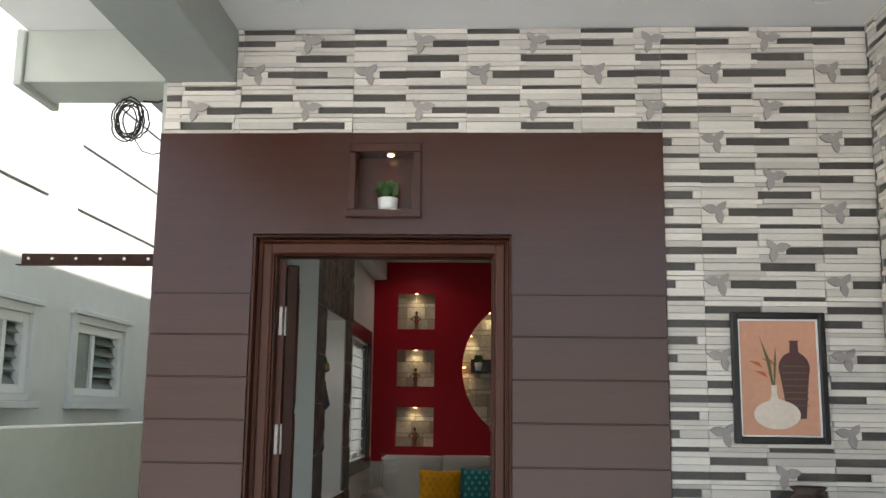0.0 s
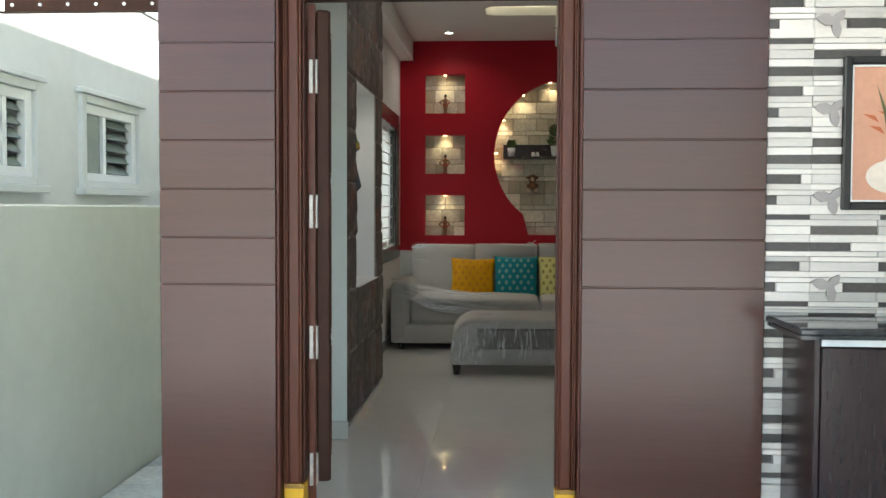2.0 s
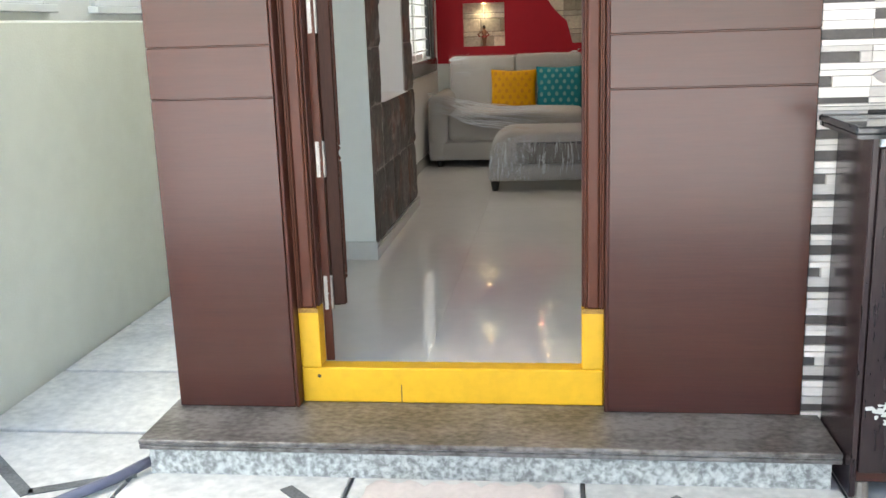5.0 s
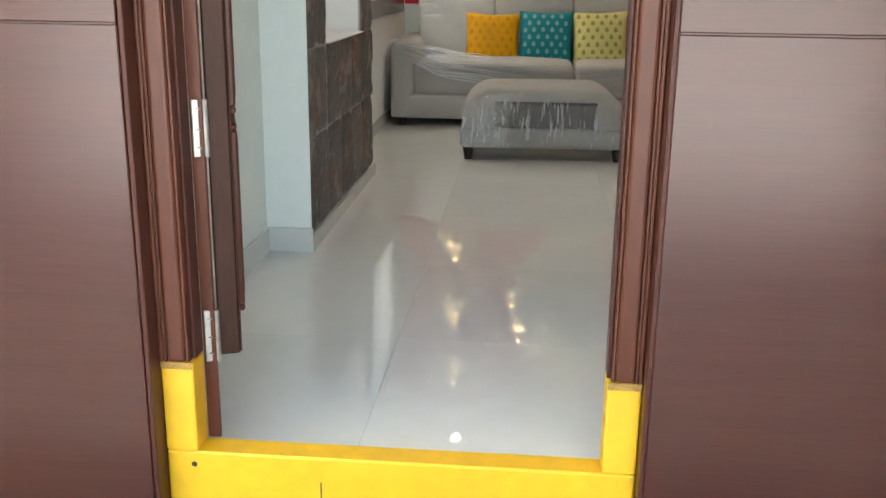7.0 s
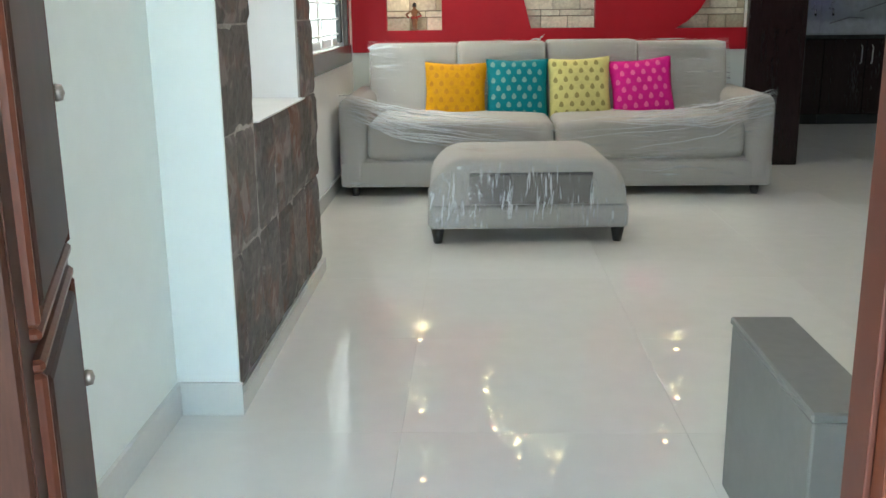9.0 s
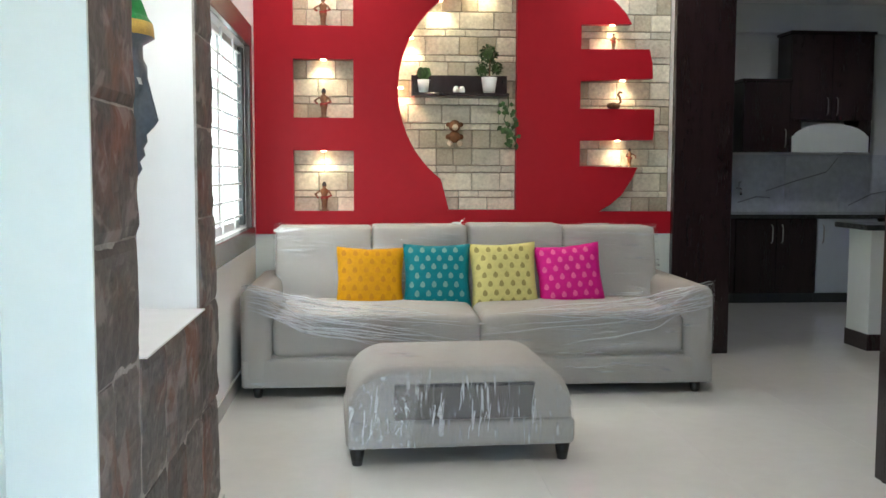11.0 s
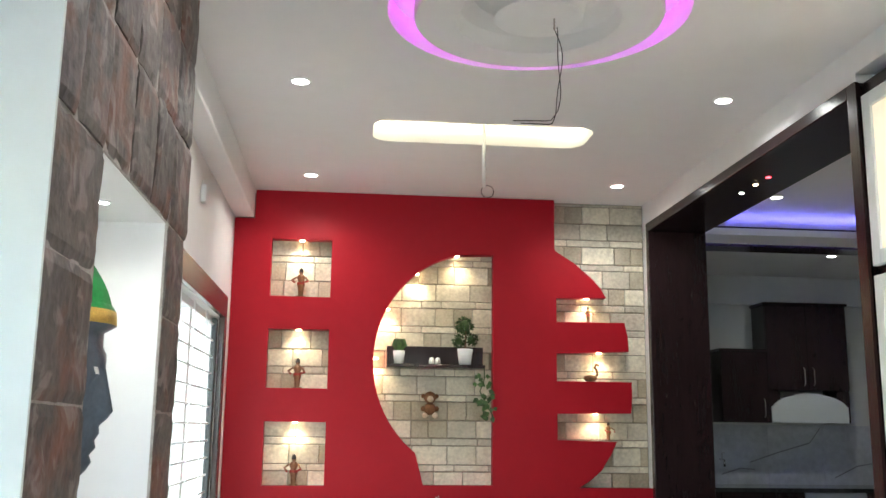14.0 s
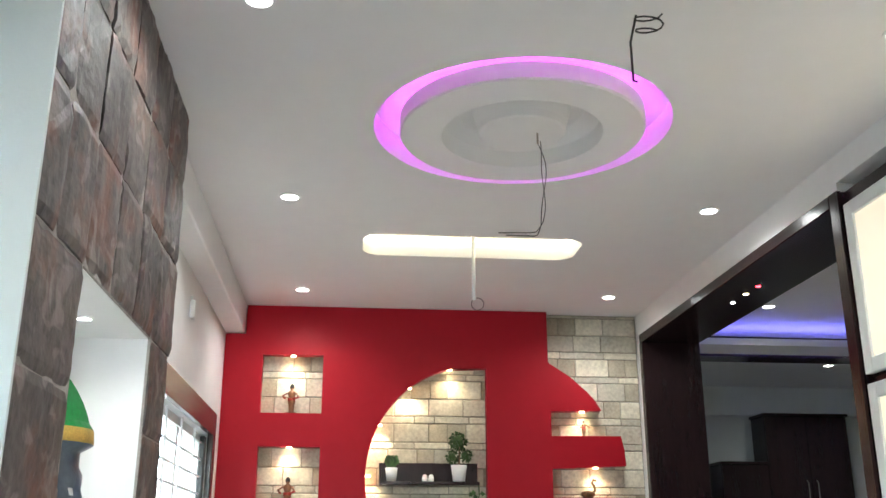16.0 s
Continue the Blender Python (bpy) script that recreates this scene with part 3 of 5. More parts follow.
# door leaf
leaf = part("door_leaf", boxes((0, 0, 0, 0.05, 0.575, 1.77), bevel=0.005), TEAK_DARK, fr, "dark carved teak door leaf", at=(-0.428, 0.145, 0.335))
leaf.rotation_euler = (0, 0, radians(18.5))
part("stop", boxes((-0.46, 0.1305, 0.131, -0.43, 0.141, FT - 0.088), bevel=0.002), TEAK, fr, "red-brown hinge strip of the frame")
part("face", boxes((0.0505, 0.004, 0.004, 0.053, 0.571, 1.766), bevel=0.001), TEAK_DARK, leaf, "dark carved face")
for z0, z1 in ((0.11, 0.5), (0.58, 1.1), (1.18, 1.67)):
    bm = boxes((0.05, 0.1, z0, 0.068, 0.48, z1), bevel=0.012, segments=2)
    part("carved_panel", bm, TEAK_DARK, leaf)
    part("moulding", boxes((0.048, 0.07, z0 - 0.03, 0.066, 0.51, z0 - 0.014), (0.048, 0.07, z1 + 0.014, 0.066, 0.51, z1 + 0.03), (0.048, 0.07, z0 - 0.013, 0.066, 0.085, z1 + 0.013), (0.048, 0.495, z0 - 0.013, 0.066, 0.51, z1 + 0.013), bevel=0.005), TEAK, leaf)
for z in (-0.01, 0.47, 0.96, 1.46):
    h = part("hinge", boxes((-0.03, -0.01, z, -0.003, -0.0055, z + 0.125), bevel=0.0015), STEEL, leaf, "steel butt hinge")
    part("knuckle", tube([(-0.001, -0.007, z), (-0.001, -0.007, z + 0.125)], 0.006, 8), STEEL, h)
    for dz in (0.02, 0.06, 0.105):
        part("screw", lathe([(0, -0.002), (0.005, -0.001), (0.005, 0.001), (0, 0.002)], 8), STEEL, h, at=(-0.017, -0.01, z + dz))
for z in (0.33, 0.79, 1.25):
    k = part("stud", lathe([(0, 0.028), (0.012, 0.024), (0.014, 0.014), (0.008, 0.008), (0.01, 0)], 12), STEEL, leaf, "round steel stud", smooth=True, at=(0.05, 0.545, z))
    k.rotation_euler = (0, radians(90), 0)

# window in the side wall
win = thing("window_1", "barred window in a dark granite surround", "window", LEFT, 5.2, 0.83)
tagged(win, kind="structure")
for n, d in (("sill", (0, -0.95, -0.02, 0.045, 0.93, 0.1)), ("head", (0, -0.95, 1.24, 0.035, 0.93, 1.38)), ("side", (0, 0.82, 0.1005, 0.035, 0.93, 1.2395)), ("side", (0, -0.95, 0.1005, 0.035, -0.85, 1.2395))):
    part(n, boxes(d, bevel=0.004), SURROUND, win, "dark polished stone")
part("window_frame", boxes((-0.1, -0.85, 0.1, -0.04, -0.8, 1.24), (-0.1, 0.77, 0.1, -0.04, 0.82, 1.24), (-0.1, -0.8, 0.1, -0.04, 0.77, 0.15), (-0.1, -0.8, 1.19, -0.04, 0.77, 1.24), (-0.1, -0.03, 0.15, -0.04, 0.03, 1.19), bevel=0.003), PVC, win, "white window frame")
for i in range(11):
    z = 0.18 + i * 0.1
    part("bar", tube([(-0.02, -0.83, z), (-0.02, 0.81, z)], 0.0065, 6), PVC, win, "white steel bar")
for y in (-0.5, -0.05, 0.4):
    part("upright_bar", tube([(-0.014, y, 0.11), (-0.014, y, 1.23)], 0.007, 6), PVC, win)
part("open_shutter", boxes((-0.03, 0.72, 0.12, 0.0, 0.79, 1.22), bevel=0.004), DARK, win, "dark sliding shutter edge")

# ---- living room: red feature wall ----
red = thing("feature_wall", "red painted panel with cut-out niches over stone veneer", "feature wall", 0, RED_Y, 0)
tagged(red, kind="structure")
NX0, NX1 = -0.607, -0.196
arch = [(0.464, 1.022), (0.936, 1.022), (0.936, 2.604), (0.74, 2.604)] + arc(0.83, 1.85, 0.72, 0.76, 97, 234, 26)[0:]
outer = [(LEFT + 0.002, 0.855), (2.045, 0.855), (2.045, 1.012), (1.53, 1.012), (1.61, 1.06), (1.69, 1.13), (1.76, 1.24), (1.80, 1.322), (1.385, 1.33), (1.385, 1.508), (1.905, 1.516), (1.915, 1.62), (1.913, 1.731),
         (1.383, 1.731), (1.383, 1.922), (1.899, 1.944), (1.892, 2.05), (1.871, 2.146), (1.385, 2.142), (1.385, 2.31), (1.742, 2.319), (1.70, 2.39), (1.64, 2.455), (1.52, 2.56), (1.385, 2.645), (1.375, 2.66), (1.375, CEILING - 0.002), (LEFT + 0.14, CEILING - 0.002), (LEFT + 0.14, 2.815), (LEFT + 0.002, 2.815)]
holes = [[(NX0, a), (NX1, a), (NX1, b), (NX0, b)] for a, b in ((1.014, 1.431), (1.654, 2.053), (2.276, 2.674))]
part("red_panel", plate([outer, *holes, arch], 0.075), RED, red)


def spot_point(x, z, watts=0.32):
    s = part("spotlight", lathe([(0, -0.001), (0.016, -0.001), (0.018, 0.006), (0.014, 0.012), (0, 0.012)], 10), GLASS_SPOT, red, "small warm spotlight", at=(x, RED_Y + 0.035 - RED_Y, z))
    spot_lamp("niche_spot", (x, RED_Y + 0.02, z - 0.015), watts, (1.0, 0.78, 0.48), 130, 0.012, target=(x, RED_Y + 0.06, z - 1))


for z in (1.424, 2.046, 2.667):
    spot_point((NX0 + NX1) / 2, z)
for x, z in ((0.68, 2.588), (0.40, 2.455), (0.2, 2.2), (0.128, 1.86), (0.155, 1.53), (0.3, 1.232)):
    spot_point(x, z, 0.4)
for x, z in ((1.61, 2.31), (1.69, 1.925), (1.66, 1.506)):
    spot_point(x, z, 0.24)

# figurines in the niches
FIG_SKIN = material("figurine_brown_paint", (0.2, 0.085, 0.035), 0.35, vary=0.5, scale=40)
FIG_BLACK = material("figurine_black_paint", (0.012, 0.01, 0.01), 0.3)
FIG_RED = material("figurine_red_paint", (0.32, 0.03, 0.02), 0.35, vary=0.3, scale=40)
FIG_YELLOW = material("figurine_yellow_paint", (0.5, 0.27, 0.05), 0.35, vary=0.3, scale=40)


def figurine(x, z, h, label, arm=1, kind="drummer"):
    prof = [(0, 0), (0.2, 0), (0.2, 0.03), (0.1, 0.05), (0.12, 0.3), (0.16, 0.42), (0.1, 0.5), (0.17, 0.66), (0.12, 0.74), (0.05, 0.77), (0.09, 0.84), (0.085, 0.92), (0.05, 0.97), (0, 1.0)]
    bm = lathe([(r * h * 0.85, q * h) for r, q in prof], 12)
    tube([(arm * 0.14 * h, 0, 0.68 * h), (arm * 0.3 * h, -0.02, 0.56 * h), (arm * 0.2 * h, -0.06, 0.46 * h)], 0.035 * h, 6, bm)
    tube([(-arm * 0.14 * h, 0, 0.68 * h), (-arm * 0.24 * h, -0.03, 0.52 * h), (-arm * 0.05 * h, -0.07, 0.45 * h)], 0.035 * h, 6, bm)
    box(bm, -0.12 * h, -0.1 * h, 0.4 * h, 0.12 * h, -0.04 * h, 0.5 * h)
    for f in bm.faces:
        q = f.calc_center_median().z / h
        f.material_index = 1 if q > 0.86 else 2 if 0.38 < q < 0.52 else 3 if q < 0.3 and int(q * 14) % 2 else 0
    solid("figurine", bm, [FIG_SKIN, FIG_BLACK, FIG_RED, FIG_YELLOW], label, "figurine", x, RED_Y + 0.035, z, group="figurines in the niches", smooth=True)


for z in (1.014, 1.654, 2.276):
    figurine(-0.4, z, 0.205, "small painted drummer figurine standing in a lit niche", -1)
figurine(1.62, 2.142, 0.12, "small dark painted figurine on a red shelf", 1)
figurine(1.75, 1.33, 0.13, "small dark painted figurine with raised arms on a red shelf", 1)
bm = lathe([(0, 0), (0.03, 0), (0.05, 0.02), (0.045, 0.04), (0, 0.05)], 12)
tube([(0.03, 0, 0.03), (0.05, 0, 0.05), (0.045, 0, 0.08), (0.03, 0, 0.1), (0.04, 0, 0.12), (0.06, 0, 0.115)], 0.009, 6, bm)
solid("swan_ornament", bm, BRONZE, "dark swan ornament on a red shelf", "ornament", 1.63, RED_Y + 0.035, 1.731, smooth=True)

# floating shelf with plants
shelf = thing("wall_shelf", "dark wooden wall shelf on stone veneer", "shelf", 0.538, RED_Y, 1.806)
part("board", boxes((-0.335, -0.06, 0, 0.335, 0.072, 0.022), bevel=0.003), WENGE, shelf)
part("back_board", boxes((-0.335, 0.055, 0.0225, 0.335, 0.072, 0.15), bevel=0.003), WENGE, shelf)
part("side_board", boxes((-0.335, -0.05, 0.0225, -0.318, 0.054, 0.1), bevel=0.003), WENGE, shelf)


def pot_bm(r, h):
    return lathe([(0, 0), (r * 0.72, 0), (r, h), (r * 0.9, h), (r * 0.85, h * 0.85), (0, h * 0.85)], 18)


def leaves(n, spread, height, size, seed, up=0.5, ball=False, centre=(0, 0, 0)):
    """A clump of small bent leaves."""
    rnd = random.Random(seed)
    bm = bmesh.new()
    for _ in range(n):
        a = rnd.uniform(0, 2 * math.pi)
        if ball:
            d = Vector((rnd.gauss(0, 1), rnd.gauss(0, 1), rnd.gauss(0, 1))).normalized() * spread * rnd.uniform(0.72, 1.05)
            base, direction = d, (d.normalized() + Vector((rnd.uniform(-1, 1), rnd.uniform(-1, 1), rnd.uniform(-1, 1))) * 0.6).normalized()
        else:
            base = Vector((rnd.uniform(-1, 1), rnd.uniform(-1, 1), 0)) * spread * 0.35
            direction = Vector((math.cos(a) * (1 - up), math.sin(a) * (1 - up), up + rnd.uniform(0, 0.4))).normalized()
            base = base + Vector((0, 0, rnd.uniform(0, height)))
        side = direction.cross(Vector((0.3, 0.5, 0.8))).normalized() * size * 0.28
        c = Vector(centre)
        p = [base + c, base + c + direction * size * 0.5 + side, base + c + direction * size + Vector((0, 0, -size * 0.12)), base + c + direction * size * 0.5 - side]
        bm.faces.new([bm.verts.new(q) for q in p])
    return bm


def potted(name, label, x, y, z, r, h, crown, leafmat):
    t = thing(name, label, "plant", x, y, z)
    part("pot", pot_bm(r, h), POT, t, "white pot", smooth=True)
    part("foliage", crown, leafmat, t)
    return t


potted("potted_grass", "small green grass in a white pot on the shelf", 0.285, RED_Y, 1.829, 0.042, 0.09, leaves(90, 0.05, 0.01, 0.1, 3, 0.75, centre=(0, 0, 0.08)), LEAF)
topi = potted("topiary", "small two-ball topiary in a white pot on the shelf", 0.74, RED_Y - 0.005, 1.829, 0.055, 0.11, leaves(220, 0.052, 0, 0.022, 5, ball=True, centre=(-0.005, 0, 0.27)), LEAF_DARK)
part("foliage", leaves(130, 0.036, 0, 0.02, 6, ball=True, centre=(-0.045, 0, 0.165)), LEAF_DARK, topi)
part("foliage", leaves(110, 0.036, 0, 0.02, 7, ball=True, centre=(0.045, 0, 0.175)), LEAF_DARK, topi)
part("stem", tube([(0, 0, 0.09), (0.004, 0, 0.2), (0, 0, 0.27)], 0.006, 6), BRONZE, topi)
for c, r in (((-0.005, 0, 0.27), 0.04), ((-0.045, 0, 0.165), 0.028), ((0.045, 0, 0.175), 0.028)):
    core = bmesh.new()
    bmesh.ops.create_icosphere(core, subdivisions=2, radius=r)
    for v in core.verts:
        v.co *= 1 + 0.25 * noise.noise(v.co * 40)
    part("moss_core", core, LEAF_DARK, topi, at=c)
cup = thing("tea_lights", "pair of small pale ornaments on the shelf", "ornament", 0.53, RED_Y, 1.829)
for dx in (-0.02, 0.022):
    part("body", lathe([(0, 0), (0.018, 0), (0.02, 0.02), (0.014, 0.045), (0, 0.05)], 10), POT, cup, smooth=True, at=(dx, 0, 0))
ivy = thing("trailing_ivy", "trailing green ivy hanging from the shelf's end", "plant", 0.87, RED_Y - 0.03, 1.8)
part("stem", tube([(0, 0, 0.02), (0.0, -0.02, -0.06), (-0.03, -0.01, -0.15), (0.02, 0, -0.24), (0.07, 0, -0.33)], 0.004, 6), LEAF, ivy)
bm = bmesh.new()
rnd = random.Random(9)
for i in range(34):
    u = rnd.uniform(0, 1)
    c = Vector((-0.05 * math.sin(u * 3) + 0.09 * u + rnd.uniform(-0.06, 0.05), rnd.uniform(-0.03, 0.01), -0.02 - 0.33 * u))
    d = Vector((rnd.uniform(-1, 1), rnd.uniform(-0.8, 0), rnd.uniform(-1, 0.2))).normalized()
    s = d.cross(Vector((0, 1, 0.2))).normalized() * 0.018
    bm.faces.new([bm.verts.new(q) for q in (c, c + d * 0.02 + s, c + d * 0.05, c + d * 0.02 - s)])
part("foliage", bm, LEAF, ivy)
# plush monkey, one plain mesh
bm = bmesh.new()
for c, r, k in (((0, 0, 0.05), 0.042, 0), ((0, -0.01, 0.125), 0.042, 0), ((0, -0.045, 0.115), 0.022, 1), ((-0.045, 0, 0.135), 0.016, 0), ((0.045, 0, 0.135), 0.016, 0), ((-0.035, -0.02, 0.005), 0.02, 1), ((0.035, -0.02, 0.005), 0.02, 1), ((-0.045, -0.01, 0.05), 0.018, 0), ((0.045, -0.01, 0.05), 0.018, 0)):
    made = bmesh.ops.create_uvsphere(bm, u_segments=12, v_segments=8, radius=r, matrix=Matrix.Translation(c))
    for f in {f for v in made["verts"] for f in v.link_faces}:
        f.material_index = k
solid("plush_monkey", bm, [MONKEY, CREAM], "brown plush monkey hung on the stone veneer", "soft toy", 0.505, RED_Y + 0.04, 1.48, smooth=True)

# ---- sofa ----


def rounded(x0, y0, z0, x1, y1, z1, r=0.03, seg=3):
    return boxes((x0, y0, z0, x1, y1, z1), bevel=r, segments=seg)


def puffed(x0, y0, z0, x1, y1, z1, r, bulge, n=14, axis=1, wrinkle=0.006, seed=0):
    """An upholstered block: rounded, swelling along one axis, softly creased."""
    bm = rounded(x0, y0, z0, x1, y1, z1, r, 3)
    bmesh.ops.subdivide_edges(bm, edges=[e for e in bm.edges if e.calc_length() > 0.12], cuts=n, use_grid_fill=True)
    c = Vector(((x0 + x1) / 2, (y0 + y1) / 2, (z0 + z1) / 2))
    h = Vector(((x1 - x0) / 2, (y1 - y0) / 2, (z1 - z0) / 2))
    for v in bm.verts:
        q = [(v.co[i] - c[i]) / h[i] for i in range(3)]
        k = 1.0
        for i in range(3):
            if i != axis:
                k *= max(0, 1 - q[i] ** 4)
        w = noise.noise(Vector((v.co.x * 7 + seed, v.co.y * 7, v.co.z * 7))) * wrinkle
        v.co[axis] += q[axis] * bulge * k + w * k
    return bm


SX0, SX1, SY0, SY1 = -0.815, 1.915, 5.25, 6.45
sofa = thing("sofa", "grey upholstered sofa still wrapped in clear plastic film", "sofa", (SX0 + SX1) / 2, 5.85, 0)
hw, y0, y1 = (SX1 - SX0) / 2, SY0 - 5.85, SY1 - 5.85
part("base", rounded(-hw + 0.15, y0 + 0.03, 0.06, hw - 0.15, y1, 0.25, 0.02), FABRIC, sofa, smooth=True)
part("base_front", rounded(-hw + 0.002, y0, 0.06, hw - 0.002, y0 + 0.06, 0.225, 0.02), FABRIC, sofa, smooth=True)
for s in (-1, 1):
    a, b = sorted((s * hw, s * (hw - 0.17)))
    bm = puffed(a, y0 - 0.005, 0.065, b, y1 - 0.1, 0.63, 0.06, 0.012, 8, 0, seed=s * 5)
    part("armrest", bm, FABRIC, sofa, smooth=True)
for k, (a, b) in enumerate(((-hw + 0.175, -0.004), (0.004, hw - 0.175))):
    part("seat_cushion", puffed(a, y0 + 0.01, 0.232, b, y1 - 0.35, 0.47, 0.045, 0.02, 12, 2, seed=k * 9), FABRIC, sofa, smooth=True)
for k, (a, b) in enumerate(((-1.24, -0.628), (-0.625, -0.006), (0.006, 0.625), (0.628, 1.24))):
    bm = puffed(a, 0.07, 0.44, b, 0.36, 0.93 + 0.008 * (k % 3), 0.022, 0.014, 12, 1, seed=k * 4 + 20)
    for v in bm.verts:
        v.co.y += (v.co.z - 0.44) * 0.28
    part("back_cushion", bm, FABRIC, sofa, smooth=True)
part("backrest", rounded(-hw + 0.1, 0.42, 0.1, hw - 0.1, y1, 0.86, 0.04), FABRIC, sofa, smooth=True)
for x in (-hw + 0.09, hw - 0.09):
    for y in (y0 + 0.06, y1 - 0.12):
        part("leg", lathe([(0, 0), (0.022, 0), (0.034, 0.062), (0, 0.062)], 12), BLACKLEG, sofa, at=(x, y, 0), smooth=True)


def film_sheet(name, parent, fn, nu, nv, seed, amp, film=FILM, label="creased clear plastic film"):
    bm = bmesh.new()
    grid = []
    for i in range(nu + 1):
        row = []
        for j in range(nv + 1):
            p = Vector(fn(i / nu, j / nv))
            n = noise.noise(Vector((p.x * 5 + seed, p.y * 5, p.z * 13))) + 0.35 * noise.noise(Vector((p.x * 4 + p.z * 9, p.y * 9, p.z * 30 + seed)))
            row.append(bm.verts.new(p + Vector((0, -1, 0.5)) * abs(n) * amp))
        grid.append(row)
    for i in range(nu):
        for j in range(nv):
            bm.faces.new((grid[i][j], grid[i + 1][j], grid[i + 1][j + 1], grid[i][j + 1]))
    return part(name, bm, film, parent, label, smooth=True)


def drape(u, v):
    """Film slung from arm to arm across the seat's front."""
    x = -hw + 0.01 + u * 2 * (hw - 0.01)
    sag = 1 - abs(2 * u - 1) ** 1.6
    top = 0.665 - 0.2 * sag
    z = top + (0.07 - top) * v
    return (x, y0 - 0.012 + (0.16 * sag) * max(0, 1 - v * 6), z)


film_sheet("film", sofa, drape, 90, 26, 1, 0.011)
film_sheet("film", sofa, lambda u, v: (-1.25 + 2.5 * u, 0.045 + 0.14 * v + 0.17 * max(0, v - 0.85), 0.47 + 0.48 * v), 70, 16, 4, 0.02)


def fold(parent, pts, width, seed):
    """A taut crease of film: a thin curved ribbon, white to imitate its glint."""
    r3 = random.Random(seed)
    bm = bmesh.new()
    n, rows = 24, []
    for i in range(n + 1):
        u = i / n * (len(pts) - 1)
        k = min(int(u), len(pts) - 2)
        p = Vector(pts[k]).lerp(Vector(pts[k + 1]), u - k)
        w = width * math.sin(math.pi * (i + 0.3) / (n + 0.6)) * r3.uniform(0.5, 1.1)
        p.z += 0.004 * math.sin(i * 0.8 + seed)
        rows.append([bm.verts.new(p + Vector((0, 0.008, w))), bm.verts.new(p + Vector((0, -0.006, 0))), bm.verts.new(p + Vector((0, 0.0, -0.35 * w)))])
    for a, b in zip(rows, rows[1:]):
        bm.faces.new((a[0], a[1], b[1], b[0]))
        bm.faces.new((a[1], a[2], b[2], b[1]))
    part("film_crease", bm, FILM_GLINT, parent, smooth=True)


rnd = random.Random(17)
for s in (-1, 1):
    for k in range(11):
        z = rnd.uniform(0.56, 0.675) - 0.006 * k
        x1 = rnd.uniform(0.0, 0.6)
        fold(sofa, [(s * (hw - 0.02 - 0.05 * rnd.random()), y0 - 0.02, z), (s * (hw - 0.4), y0 - 0.015, z - 0.085), (s * (hw - 0.6 - x1), y0 + 0.0, max(0.475, z - 0.13 - 0.03 * rnd.random()))], rnd.uniform(0.002, 0.006), k + 40 * (s + 2))
for k in range(4):
    x, z = rnd.uniform(-1.1, 1.0), rnd.uniform(0.1, 0.42)
    fold(sofa, [(x, y0 - 0.022, z), (x + 0.12, y0 - 0.024, z - 0.01), (x + rnd.uniform(0.2, 0.4), y0 - 0.022, z - 0.005)], rnd.uniform(0.001, 0.002), k + 3)
for k in range(9):
    x, z = rnd.uniform(-1.2, 1.0), rnd.uniform(0.78, 0.93)
    fold(sofa, [(x, 0.05 + (z - 0.47) * 0.29, z), (x + rnd.uniform(0.05, 0.25), 0.05 + (z - 0.48) * 0.29, z - 0.01)], rnd.uniform(0.001, 0.0022), k + 90)

for k in range(26):
    s = -1 if k < 20 else 1
    z, reach = rnd.uniform(0.46, 0.64), rnd.uniform(0.5, 1.3)
    low = max(0.3, z - 0.1 - 0.16 * rnd.random() * reach)
    fold(sofa, [(s * (hw - 0.06 - 0.12 * rnd.random()), y0 - 0.022, z), (s * (hw - 0.1 - reach * 0.35), y0 - 0.024, z * 0.4 + low * 0.6), (s * (hw - 0.1 - reach), y0 - 0.022, low)], rnd.choice((0.0012, 0.002, 0.003, 0.009)), k + 300)
for k in range(16):
    x, z = rnd.uniform(-1.2, 1.0), rnd.uniform(0.8, 0.94)
    fold(sofa, [(x, 0.042 + (z - 0.47) * 0.29, z), (x + 0.08, 0.042 + (z - 0.475) * 0.29, z - 0.006), (x + rnd.uniform(0.15, 0.4), 0.042 + (z - 0.48) * 0.29, z - 0.01)], rnd.uniform(0.0008, 0.002), k + 400)
# a peak of film standing over the gap of the back cushions
fold(sofa, [(-0.16, 0.2, 0.94), (-0.05, 0.21, 0.955), (-0.02, 0.2, 0.985)], 0.012, 77)

# scatter cushions


